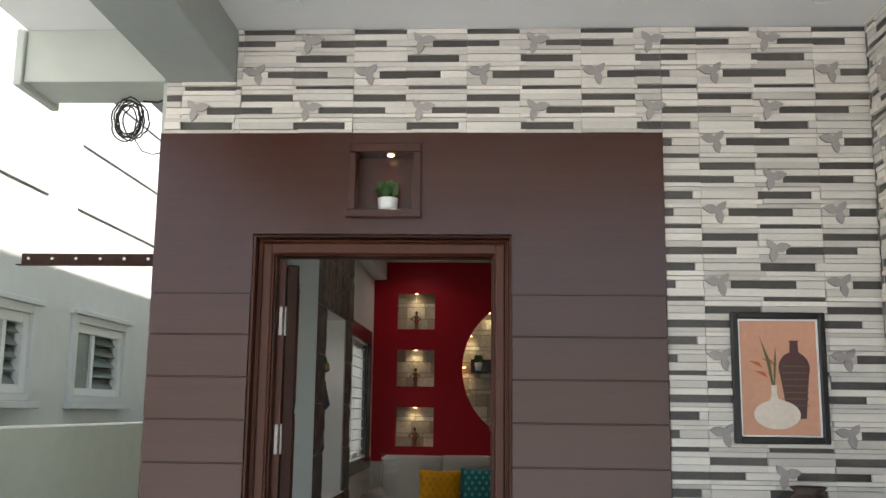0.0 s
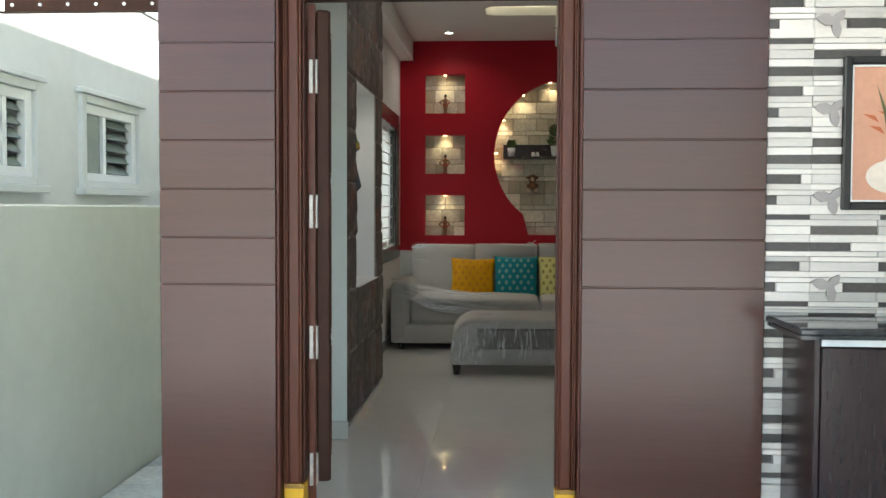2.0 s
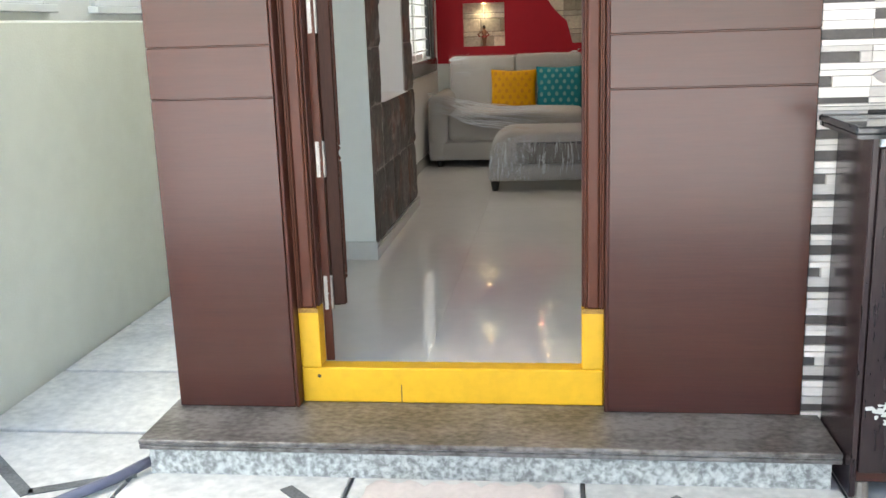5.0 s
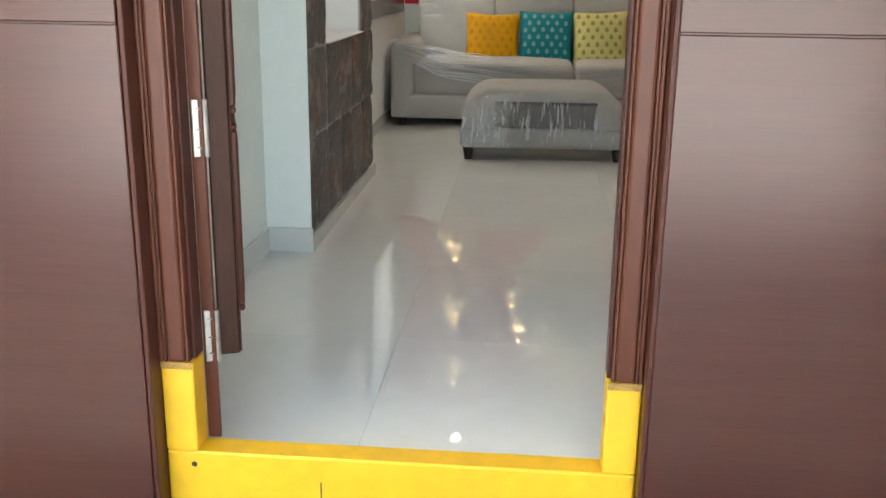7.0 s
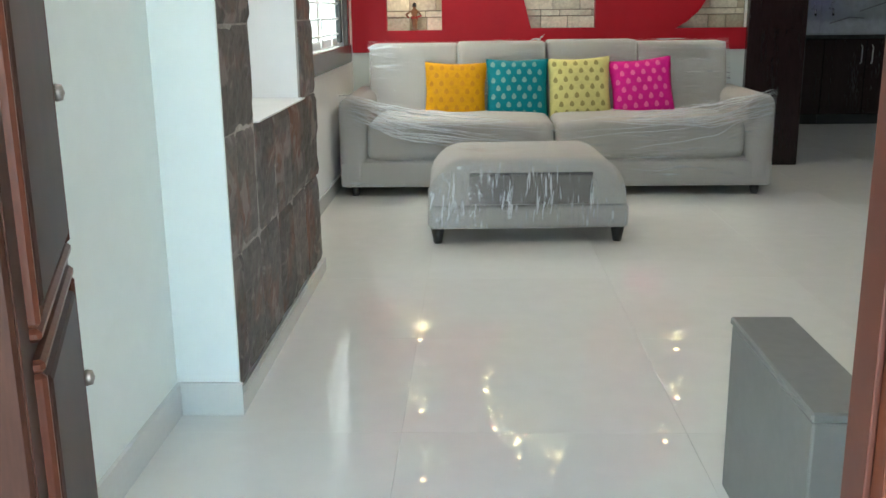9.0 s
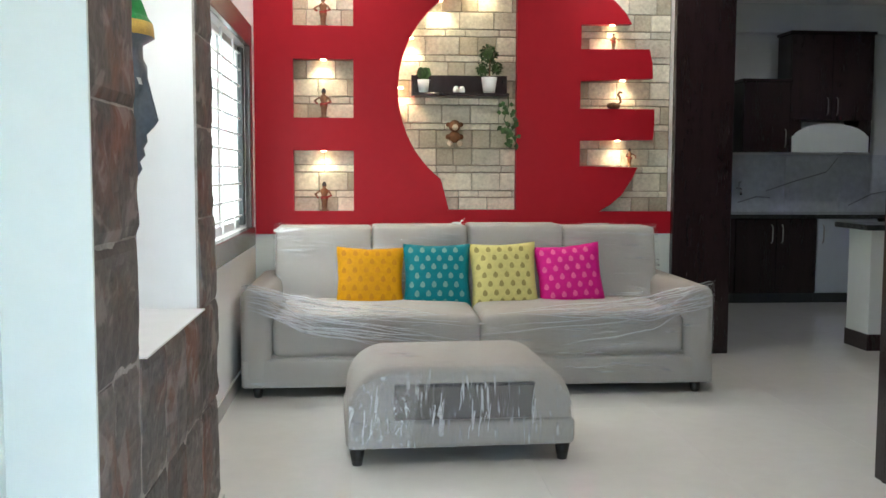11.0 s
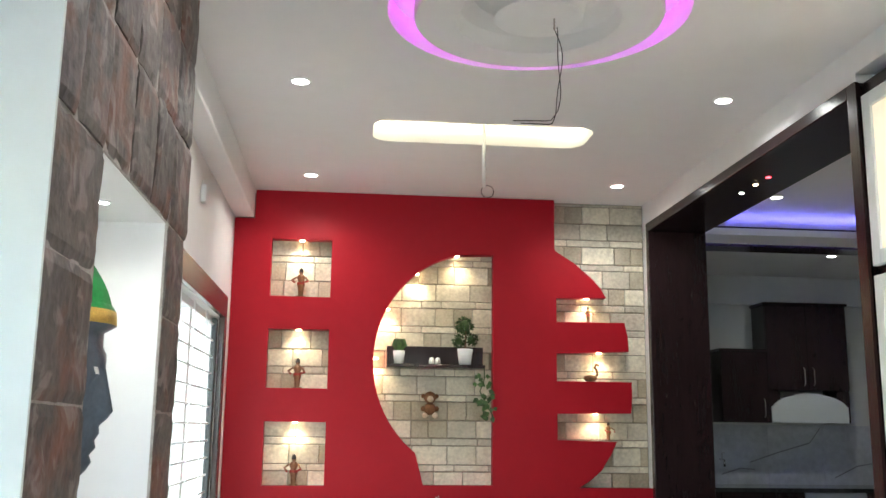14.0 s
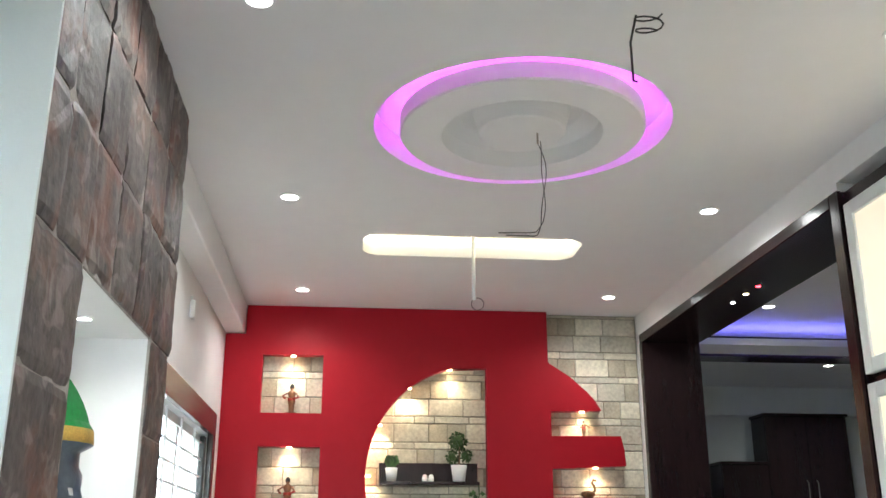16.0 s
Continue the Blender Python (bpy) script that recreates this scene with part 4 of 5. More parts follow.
def scatter_cushion(x, z, colour, name, label, motif, tilt):
    base = material(name, colour, 0.6, spec=0.15, vary=0.14, scale=5, bump=0.15, bump_scale=250)
    gold = material(name + "_motif", motif, 0.5, spec=0.25, vary=0.2, scale=20)
    t = thing("scatter_cushion", label, "cushion", x, 5.79, z, group="cushions on the sofa")
    t.rotation_euler = (radians(-16), radians(tilt), 0)
    n, s = 18, 0.214
    bm = bmesh.new()

    def puff(u, v):
        return 0.075 * (max(0, (1 - u * u)) * max(0, (1 - v * v))) ** 0.45

    def place(u, v, side):
        pin = 1 - 0.07 * (1 - abs(u * v) ** 1.5) * (0.3 + 0.7 * max(u * u, v * v))
        return Vector((s * u * pin, -side * puff(u, v) + 0.004 * noise.noise(Vector((u * 3 + x * 9, v * 3, side))), s + s * v * pin))
    for side in (1, -1):
        g = [[bm.verts.new(place(-1 + 2 * i / n, -1 + 2 * j / n, side)) for j in range(n + 1)] for i in range(n + 1)]
        for i in range(n):
            for j in range(n):
                bm.faces.new((g[i][j], g[i + 1][j], g[i + 1][j + 1], g[i][j + 1]))
    bmesh.ops.remove_doubles(bm, verts=bm.verts[:], dist=0.0008)
    bmesh.ops.recalc_face_normals(bm, faces=bm.faces[:])
    part("cover", bm, base, t, smooth=True)
    bm = bmesh.new()
    for r in range(7):
        for q in range(6):
            u, v = -0.8 + q * 0.34 + (0.17 if r % 2 else 0), -0.82 + r * 0.27
            if abs(u) > 0.9:
                continue
            ring = []
            for k in range(8):
                a = 2 * math.pi * k / 8
                uu, vv = u + 0.074 * math.cos(a) * (1 - 0.35 * math.sin(a)), v + 0.098 * math.sin(a)
                uu, vv = max(-0.97, min(0.97, uu)), max(-0.97, min(0.97, vv))
                ring.append(bm.verts.new(place(uu, vv, 1) + Vector((0, -0.003, 0))))
            bm.faces.new(ring)
    tagged(part("motif", bm, gold, t, "woven leaf motifs"), kind="stuff")
    return t


scatter_cushion(-0.09, 0.40, (0.55, 0.255, 0.002), "mustard_silk", "mustard yellow brocade cushion leaning on the sofa", (0.45, 0.19, 0.003), 1)
scatter_cushion(0.335, 0.42, (0.008, 0.17, 0.2), "teal_silk", "teal brocade cushion with pale leaf motifs", (0.16, 0.3, 0.27), 0)
scatter_cushion(0.765, 0.425, (0.6, 0.54, 0.2), "lime_silk", "pale lime brocade cushion with olive leaf motifs", (0.3, 0.25, 0.08), -2)
scatter_cushion(1.2, 0.415, (0.6, 0.01, 0.22), "magenta_silk", "magenta brocade cushion with pink leaf motifs", (0.72, 0.13, 0.3), -5)

# ---- ottoman ----
ott = thing("ottoman", "grey upholstered ottoman wrapped in clear plastic film", "ottoman", 0.3, 4.3, 0, 2.4)
part("rim", rounded(-0.51, -0.33, 0.075, 0.51, 0.33, 0.2, 0.03), FABRIC, ott, smooth=True)


def hump(hw2, hd, z0, z1, shrink=0.0):
    bm = bmesh.new()
    prof = [(-hw2, z0), (-hw2 + 0.005, z0 + 0.04)] + [(-hw2 + 0.2 - 0.195 * math.cos(radians(a)), z1 - 0.19 + 0.19 * math.sin(radians(a))) for a in range(5, 91, 10)]
    prof += [(-x, z) for x, z in reversed(prof)]
    ys = [-hd, -hd + 0.012, -hd + 0.04, -hd * 0.5, 0, hd * 0.5, hd - 0.04, hd - 0.012, hd]
    ins = [0.03, 0.008, 0, 0, 0, 0, 0, 0.008, 0.03]
    rows = []
    for y, q in zip(ys, ins):
        rows.append([bm.verts.new((x * (1 - q / hw2), y, z0 + (z - z0) * (1 - q / (z1 - z0)) + 0.004 * noise.noise(Vector((x * 6, y * 6, z * 6))))) for x, z in prof])
    for a, b in zip(rows, rows[1:]):
        for i in range(len(prof) - 1):
            bm.faces.new((a[i], a[i + 1], b[i + 1], b[i]))
    bm.faces.new(rows[0])
    bm.faces.new(rows[-1][::-1])
    bmesh.ops.recalc_face_normals(bm, faces=bm.faces[:])
    return bm


part("top_cushion", hump(0.5, 0.325, 0.201, 0.44), FABRIC, ott, smooth=True)
part("front_inset", rounded(-0.3, -0.336, 0.205, 0.32, -0.3, 0.36, 0.012), FABRIC_DARK, ott, "darker taupe front inset", smooth=True)
# raised black strip: the shade of the gap is put in as colour
part("inset_fold", rounded(-0.3, -0.339, 0.35, 0.32, -0.3, 0.366, 0.005), BLACKLEG, ott, "black strip for the shade of the gap above the inset", smooth=True)
for x in (-0.46, 0.46):
    for y in (-0.28, 0.28):
        part("leg", lathe([(0, 0), (0.022, 0), (0.036, 0.078), (0, 0.078)], 12), BLACKLEG, ott, at=(x, y, 0), smooth=True)
film_sheet("film", ott, lambda u, v: ((-0.5 + 1.0 * u) * (1 - 0.14 * max(0, v - 0.35) ** 2), -0.347 + 0.03 * max(0, v - 0.8) * 5 * v, 0.085 + 0.35 * v * (1 - 0.35 * abs(2 * u - 1) ** 4)), 60, 24, 8, 0.012, FILM_UP)
# second sheet over the left end, its whiter film imitating reflected daylight
film_sheet("film", ott, lambda u, v: (-0.5 + (0.27 + 0.05 * v) * u, -0.353 + 0.01 * v, 0.09 + 0.32 * v * (1 - 0.3 * (1 - u) ** 4)), 40, 30, 21, 0.022, FILM_CRUMPLED_SHEEN, "crumpled gather of plastic film, whitened to imitate its sheen")
film_sheet("film", ott, lambda u, v: (-0.42 + 0.84 * u, -0.33 + 0.66 * v, 0.447), 30, 16, 11, 0.004)
# upright white ribbons painted as glints on the front film
for k in range(30):
    x = rnd.choice((-0.44, -0.4, -0.36, -0.33, -0.3, -0.14, -0.12, -0.08, 0.0, 0.06, 0.08, 0.12, 0.3, 0.34)) + rnd.uniform(-0.04, 0.04)
    z, h = rnd.uniform(0.12, 0.26), rnd.uniform(0.03, 0.12)
    bm = bmesh.new()
    pts = [(x + 0.01 * i / 4 + rnd.uniform(-0.003, 0.003), -0.353, z + h * i / 4) for i in range(5)]
    w = rnd.uniform(0.0015, 0.004)
    rows = [(bm.verts.new((p[0] - w, p[1] + 0.002, p[2])), bm.verts.new((p[0], p[1] - 0.004, p[2])), bm.verts.new((p[0] + w, p[1] + 0.002, p[2]))) for p in pts]
    for a, b in zip(rows, rows[1:]):
        bm.faces.new((a[0], a[1], b[1], b[0]))
        bm.faces.new((a[1], a[2], b[2], b[1]))
    part("film_crease", bm, FILM_GLINT, ott, smooth=True)

# ---- ceiling fittings ----
disc = thing("ceiling_rose", "white stepped plaster disc with a magenta cove light", "ceiling rose", RING[0], RING[1], CEILING - 0.03)
part("disc", lathe([(0, 0.008), (0.165, 0.008), (0.176, 0.012), (0.18, 0.04), (0.2, 0.11), (0.26, 0.115), (0.318, 0.07), (0.326, 0.0), (0.487, 0.0), (0.494, 0.008), (0.494, 0.07), (0.48, 0.07), (0.475, 0.04), (0.335, 0.05), (0.33, 0.139), (0, 0.139)], 72), CEIL, disc, smooth=False)
part("led_strip", lathe([(0.42, 0.045), (0.45, 0.045), (0.45, 0.058), (0.42, 0.058), (0.42, 0.045)], 60), LED_PURPLE, disc, "magenta LED strip")
led = thing("cove_light", "warm white LED strips inside the oval ceiling recess", "light", TRAY[0], TRAY[1], CEILING + 0.085)
line = tray_line(0, 0, TRAY[2] - 0.02, TRAY[3] - 0.02)
part("led_strip", tube([(x, y, 0.012) for x, y in line] + [(line[0][0], line[0][1], 0.012)], 0.009, 6), LED_WARM, led)

rod = thing("fan_rod", "white fan rod hanging from the oval recess", "fan rod", TRAY[0] + 0.01, 5.05, CEILING + 0.11)
part("rod", tube([(0, 0, 0), (0, 0, -0.42)], 0.011, 10), PVC, rod, smooth=True)
part("canopy", lathe([(0, 0), (0.03, 0), (0.025, -0.03), (0.012, -0.04), (0, -0.04)], 14), PVC, rod)
part("wire_loop", tube([(0.035 * math.sin(a) + 0.02, 0, -0.44 - 0.035 * math.cos(a)) for a in (i * 0.5 for i in range(13))], 0.002, 5), WIRE, rod)

pw = thing("pendant_wires", "black twisted wires hanging from the ceiling rose", "cable", RING[0] + 0.06, RING[1] - 0.02, CEILING - 0.02)
part("hook", tube([(0, 0, 0.0), (0, 0, -0.05)], 0.004, 6), STEEL, pw)
for k in range(2):
    line = []
    for i in range(25):
        u = i / 24
        x = 0.012 * math.sin(u * 9 + k * 2.1) * (1 - u * 0.5) + 0.025 * math.sin(min(1, u * 1.35) * math.pi) - (0.14 + 0.02 * k) * max(0, u - 0.72) / 0.28 * max(0, u - 0.6) / 0.4
        line.append((x, 0.008 * math.cos(u * 9 + k * 2.1), -0.04 - 0.4 * min(u, 0.8) / 0.8 + 0.012 * k * u - 0.02 * max(0, u - 0.8)))
    part("wire", tube(line, 0.002, 5), WIRE, pw, smooth=True)
hw2 = thing("hook_wire", "black wire looped on a ceiling hook", "cable", 0.89, 2.53, CEILING)
part("loop", tube([(0.045 * math.cos(a), 0.03 * math.sin(a), -0.02 - 0.004 * i) for i, a in enumerate(j * 0.6 for j in range(20))], 0.003, 5), WIRE, hw2)
part("wire", tube([(-0.04, 0, -0.03), (-0.06, 0.01, -0.12), (-0.062, 0.0, -0.26), (-0.05, 0, -0.262)], 0.004, 5), WIRE, hw2)


def downlight(x, y, z, watts, group="recessed downlights", lit=True, r=0.05):
    t = thing("downlight", "round white recessed ceiling downlight, switched on", "downlight", x, y, z, group=group)
    part("bezel", lathe([(r * 0.8, -0.001), (r * 0.82, -0.006), (r, -0.005), (r * 1.05, 0.0)], 24), PVC, t)
    part("diffuser", lathe([(0, -0.003), (r * 0.8, -0.003)], 24), GLASS_DL if lit else PVC, t)
    if watts:
        spot_lamp("downlight_beam", (x, y, z - 0.02), watts, (1.0, 0.95, 0.88), 154, 0.045, blend=0.8)


for x, y in ((-0.324, 4.338), (1.762, 4.335), (-0.336, 6.064), (1.71, 6.062), (-0.324, 2.6), (1.762, 2.6)):
    downlight(x, y, CEILING, DL)
downlight(2.89, 6.2, CEILING, 0.3, "dining downlights")
downlight(4.38, 8.3, CEILING, 1.5, "kitchen downlights")
downlight(-0.42, -0.27, 3.05, 0, "porch downlights", False)
downlight(1.73, -0.27, 3.05, 0, "porch downlights", False)
for y in (2.52, 2.86):
    downlight(-0.81, y, 2.058, 0.4, "niche downlights", r=0.025)
# glowing dots made for the downlights' reflections in the glossy header
for i, (y, c) in enumerate(((5.3, GLASS_DL), (5.1, GLASS_SPOT), (4.93, glow("red_glint", (1, 0.02, 0.03), 2)))):
    t = thing("header_glint", "tiny glowing dot imitating a reflection in the dark header", "spotlight", 2.25, y, 2.8, group="spots under the header")
    part("lens", lathe([(0, -0.004), (0.012, -0.003), (0.015, 0)], 10), c, t)

# purple dining cove
dl = thing("dining_cove_light", "violet cove light on the dining room ceiling", "light", 4.0, 6.75, CEILING - 0.16)
part("led_strip", boxes((-1.4, 0.1, -0.001, 1.5, 0.14, 0.006)), glow("violet_led", (0.22, 0.2, 1.0), 0.9), dl)
part("cove", boxes((-1.5, -0.09, -0.02, 1.6, 0.25, -0.002), (-1.5, -0.09, -0.0015, 1.6, -0.08, 0.03)), CEIL, dl)

# ---- niche mask and sensor ----
bm = bmesh.new()
rings, N = [], 28
for i in range(31):
    q = i / 30
    z = q * 0.6
    if z < 0.42:
        w = 0.115 * (max(0.0, math.sin(min(1, (z + 0.02) / 0.26) * math.pi / 2))) ** 0.7 * (1 if z < 0.26 else 1.0)
        d = 0.085 * (0.55 + 0.45 * math.sin(min(1, z / 0.2) * math.pi / 2))
    else:
        w = 0.13 * (1 - ((z - 0.42) / 0.19) ** 2 * 0.85)
        d = 0.105 * (1 - ((z - 0.42) / 0.2) ** 2 * 0.8)
    row = []
    for k in range(N + 1):
        a = math.pi * k / N
        y, x = -w * math.cos(a), d * math.sin(a)
        front = math.exp(-(y / 0.022) ** 2)
        nose = 0.046 * front * (max(0, 1 - abs(z - 0.175) / 0.05) if z < 0.175 else max(0, 1 - (z - 0.175) / 0.19))
        lips = 0.022 * math.exp(-(y / 0.04) ** 2) * (math.exp(-((z - 0.115) / 0.012) ** 2) + math.exp(-((z - 0.085) / 0.013) ** 2))
        chin = 0.022 * math.exp(-(y / 0.05) ** 2) * math.exp(-((z - 0.035) / 0.025) ** 2)
        brow = 0.018 * math.exp(-((abs(y) - 0.05) / 0.04) ** 2) * math.exp(-((z - 0.33) / 0.016) ** 2)
        eye = 0.02 * math.exp(-((abs(y) - 0.055) / 0.028) ** 2) * math.exp(-((z - 0.285) / 0.02) ** 2)
        band = 0.014 if 0.42 <= z < 0.465 else 0
        pleat = 0.006 * math.cos(k * 3.2) if z >= 0.465 else 0
        row.append(bm.verts.new((x + nose + lips + chin + brow + eye + band + pleat, y, z)))
    rings.append(row)
for i, (a, b) in enumerate(zip(rings, rings[1:])):
    for k in range(N):
        f = bm.faces.new((a[k], a[k + 1], b[k + 1], b[k]))
        z = i / 30 * 0.6
        f.material_index = 2 if 0.42 <= z < 0.46 else 1 if z >= 0.46 else 0
        if abs(z - 0.28) < 0.011 and abs(abs(a[k].co.y) - 0.058) < 0.009:
            f.material_index = 3
mask_blue = material("blue_black_lacquer", (0.075, 0.095, 0.12), 0.3, vary=0.3, scale=8, bump=0.15)
mask_green = material("green_lacquer", (0.012, 0.2, 0.04), 0.35, vary=0.3, scale=9)
mask_gold = material("gold_paint", (0.55, 0.36, 0.08), 0.4, vary=0.3, scale=20, metal=0.4)
solid("wall_mask", bm, [mask_blue, mask_green, mask_gold, POT], "dark blue lacquered wall mask with a green and gold cap", "mask", -0.835, 2.74, 1.25, smooth=True)
sensor = thing("wall_sensor", "small white sensor on the side wall", "sensor", LEFT, 5.05, 2.62)
part("body", boxes((0, -0.03, -0.05, 0.03, 0.03, 0.05), bevel=0.008, segments=2), PVC, sensor)
part("bracket", boxes((0, -0.02, 0.05, 0.012, 0.02, 0.075), bevel=0.003), PVC, sensor)
sw = thing("switch_plate", "off-white switch plate on the side wall", "switch", LEFT, 6.33, 1.35)
part("plate", boxes((0, -0.04, -0.12, 0.012, 0.04, 0.12), bevel=0.004), PLATE, sw)
for z in (-0.08, -0.03, 0.03, 0.08):
    part("rocker", boxes((0.0125, -0.025, z - 0.018, 0.017, 0.025, z + 0.018), bevel=0.002), PLATE, sw)

# ---- grey shoe cabinet behind the front wall ----
shoe = thing("shoe_cabinet", "low slim grey laminate cabinet beside the door", "cabinet", 0.72, 1.15, 0)
gl = material("grey_laminate", (0.15, 0.15, 0.14), 0.45, vary=0.1, scale=4)
part("body", boxes((-0.068, -0.28, 0.0, 0.07, 0.28, 0.42), bevel=0.004), gl, shoe)
part("top", boxes((-0.072, -0.284, 0.421, 0.074, 0.284, 0.44), bevel=0.004), gl, shoe)

# ---- lit display cabinet in the right wall ----
dc = thing("display_cabinet", "built-in cabinet with self-glowing frosted glass doors", "cabinet", RIGHT, 2.78, 0.9)
for d in ((0.02, -0.86, 0, 0.37, 0.82, 0.02), (0.02, -0.86, 1.9, 0.37, 0.82, 1.95), (0.02, -0.86, 0.021, 0.37, -0.84, 1.899), (0.02, 0.8, 0.021, 0.37, 0.82, 1.899), (0.355, -0.839, 0.021, 0.369, 0.799, 1.899), (0.02, -0.839, 1.13, 0.35, 0.799, 1.15)):
    part("carcass_board", boxes(d), WENGE, dc)
# the panes themselves glow, standing in for lamps within the cabinet
frost = glow("glowing_frosted_glass", (1.0, 0.84, 0.62), 0.04)
for z0, z1 in ((0.05, 1.12), (1.16, 1.88)):
    for y0, y1 in ((-0.82, -0.02), (0.0, 0.79)):
        d = part("door", boxes((-0.012, y0, z0, 0.016, y0 + 0.06, z1), (-0.012, y1 - 0.06, z0, 0.016, y1, z1), (-0.012, y0 + 0.06, z0, 0.016, y1 - 0.06, z0 + 0.06), (-0.012, y0 + 0.06, z1 - 0.06, 0.016, y1 - 0.06, z1), bevel=0.003), MINT, dc, "pale framed glass door")
        part("pane", boxes((0.0, y0 + 0.061, z0 + 0.061, 0.006, y1 - 0.061, z1 - 0.061)), frost, d, "frosted glass that glows by itself in place of lamps inside")
part("pier_lining", boxes((-0.014, 0.8205, -0.9, 0.0, 0.839, 1.955)), WENGE, dc)
part("plinth_board", boxes((-0.014, -0.86, -0.9, 0.0, 0.82, -0.002), bevel=0.003), WENGE, dc)

# ---- kitchen ----
ped = thing("breakfast_counter", "pale half wall with a black granite top", "counter", 3.8, 6.6, 0)
part("half_wall", boxes((-0.28, -0.12, 0, 2.2, 0.2, 0.88)), MINT, ped)
part("top", boxes((-0.36, -0.2, 0.881, 2.2, 0.28, 0.92), bevel=0.005), BLACKGRANITE, ped)
part("skirting", boxes((-0.292, -0.132, 0, 2.2, -0.1205, 0.12), (-0.292, -0.12, 0, -0.2805, 0.2, 0.12)), WENGE, ped)


def base_unit(x0, x1, label, m, handles):
    t = thing("kitchen_cabinet", label, "cabinet", (x0 + x1) / 2, 8.98, 0, group="kitchen base units")
    w = (x1 - x0) / 2 - 0.003
    part("body", boxes((-w, 0.02, 0.1, w, 0.6, 0.84)), m, t)
    part("plinth", boxes((-w, 0.05, 0, w, 0.6, 0.099)), DARK, t)
    for a, b in ((-w, -0.002), (0.002, w)) if handles == 2 else ((-w, w),):
        d = part("door", boxes((a + 0.002, 0, 0.11, b - 0.002, 0.019, 0.835), bevel=0.002), m, t)
        hx = (b - 0.05 if b < w * 0.9 else a + 0.05)
        part("handle", tube([(hx, -0.002, 0.6), (hx, -0.03, 0.62), (hx, -0.03, 0.76), (hx, -0.002, 0.78)], 0.006, 6), STEEL, d, "steel bar handle")


white_lam = material("pale_laminate", (0.55, 0.58, 0.62), 0.3, vary=0.04)
base_unit(2.6, 3.5, "glossy wenge base cabinet under the granite worktop", WENGE, 2)
base_unit(3.5, 4.33, "glossy wenge base cabinet under the granite worktop", WENGE, 2)
base_unit(4.33, 4.95, "pale laminate base cabinet under the granite worktop", white_lam, 1)
base_unit(4.95, 6.0, "glossy wenge base cabinet under the granite worktop", WENGE, 2)
wt = solid("worktop", boxes((2.46, 8.95, 0.842, 6.04, 9.59, 0.882), bevel=0.005), BLACKGRANITE, "polished black granite kitchen worktop", "worktop")
bs = thing("backsplash", "veined grey marble tiles behind the worktop", "backsplash")
tagged(bs, kind="structure")
for i in range(6):
    part("tile", boxes((2.46 + i * 0.597, 9.588, 0.883, 2.46 + (i + 1) * 0.597 - 0.003, 9.599, 1.48), bevel=0.001), MARBLE, bs)
vein = material("marble_vein", (0.26, 0.27, 0.29), 0.3, vary=0.2)
for pts in (((4.05, 1.1), (4.35, 1.2), (4.7, 1.3), (4.82, 1.45)), ((3.75, 0.98), (3.95, 1.04), (4.1, 1.03)), ((4.95, 0.95), (5.2, 1.07), (5.5, 1.12))):
    bm = bmesh.new()
    up = [bm.verts.new((x, 9.586, z + 0.008)) for x, z in pts]
    lo = [bm.verts.new((x, 9.586, z - 0.006)) for x, z in pts]
    for i in range(len(pts) - 1):
        bm.faces.new((lo[i], lo[i + 1], up[i + 1], up[i]))
    part("vein", bm, vein, bs)


def wall_unit(x0, x1, z0, z1, doors, label):
    t = thing("wall_cabinet", label, "cabinet", (x0 + x1) / 2, 9.26, z0, group="kitchen wall units")
    w, h = (x1 - x0) / 2, z1 - z0
    part("body", boxes((-w, 0.02, 0, w, 0.33, h)), WENGE, t)
    part("top_moulding", boxes((-w - 0.02, -0.01, h + 0.001, w + 0.02, 0.33, h + 0.03), bevel=0.004), WENGE, t)
    for i in range(doors):
        a, b = -w + 2 * w * i / doors, -w + 2 * w * (i + 1) / doors
        d = part("door", boxes((a + 0.003, 0, 0.003, b - 0.003, 0.019, h - 0.003), bevel=0.002), WENGE, t)
        hx = b - 0.05 if i % 2 == 0 else a + 0.05
        part("handle", tube([(hx, -0.002, 0.05), (hx, -0.028, 0.07), (hx, -0.028, 0.21), (hx, -0.002, 0.23)], 0.006, 6), STEEL, d, "steel bar handle")


wall_unit(3.66, 4.14, 1.5, 2.2, 1, "small glossy wenge wall cabinet")
wall_unit(4.14, 5.0, 1.82, 2.68, 2, "tall glossy wenge wall cabinet above the hood")
hood = thing("hood_panel", "arched pale panel under the wall cabinet", "hood", 4.57, 9.26, 1.5)
part("panel", plate([[(-0.4, 0), (0.4, 0), (0.4, 0.16)] + arc(0, 0.12, 0.4, 0.17, 15, 165, 14) + [(-0.4, 0.16)]], 0.02), MINT, hood)
part("side", boxes((0.3, 0.021, 0, 0.43, 0.32, 0.318)), WENGE, hood)
part("side", boxes((-0.43, 0.021, 0, -0.3, 0.32, 0.318)), WENGE, hood)
for x in (3.56, 3.74):
    tp = thing("wall_tap", "chrome wall tap over the kitchen sink", "tap", x, 9.586, 1.13, group="kitchen taps")
    part("body", tube([(0, 0, 0), (0, -0.05, 0), (0, -0.1, -0.01), (0, -0.11, -0.07)], 0.012, 8), CHROME, tp, smooth=True)
    part("lever", tube([(0, -0.05, 0.01), (0, -0.05, 0.06), (0.03, -0.05, 0.07)], 0.007, 6), CHROME, tp)
pp = solid("gas_pipe", tube([(3.53, 9.57, 1.3), (3.53, 9.57, 2.0)], 0.018, 8), DARK, "dark vertical pipe on the kitchen wall", "pipe", smooth=True)

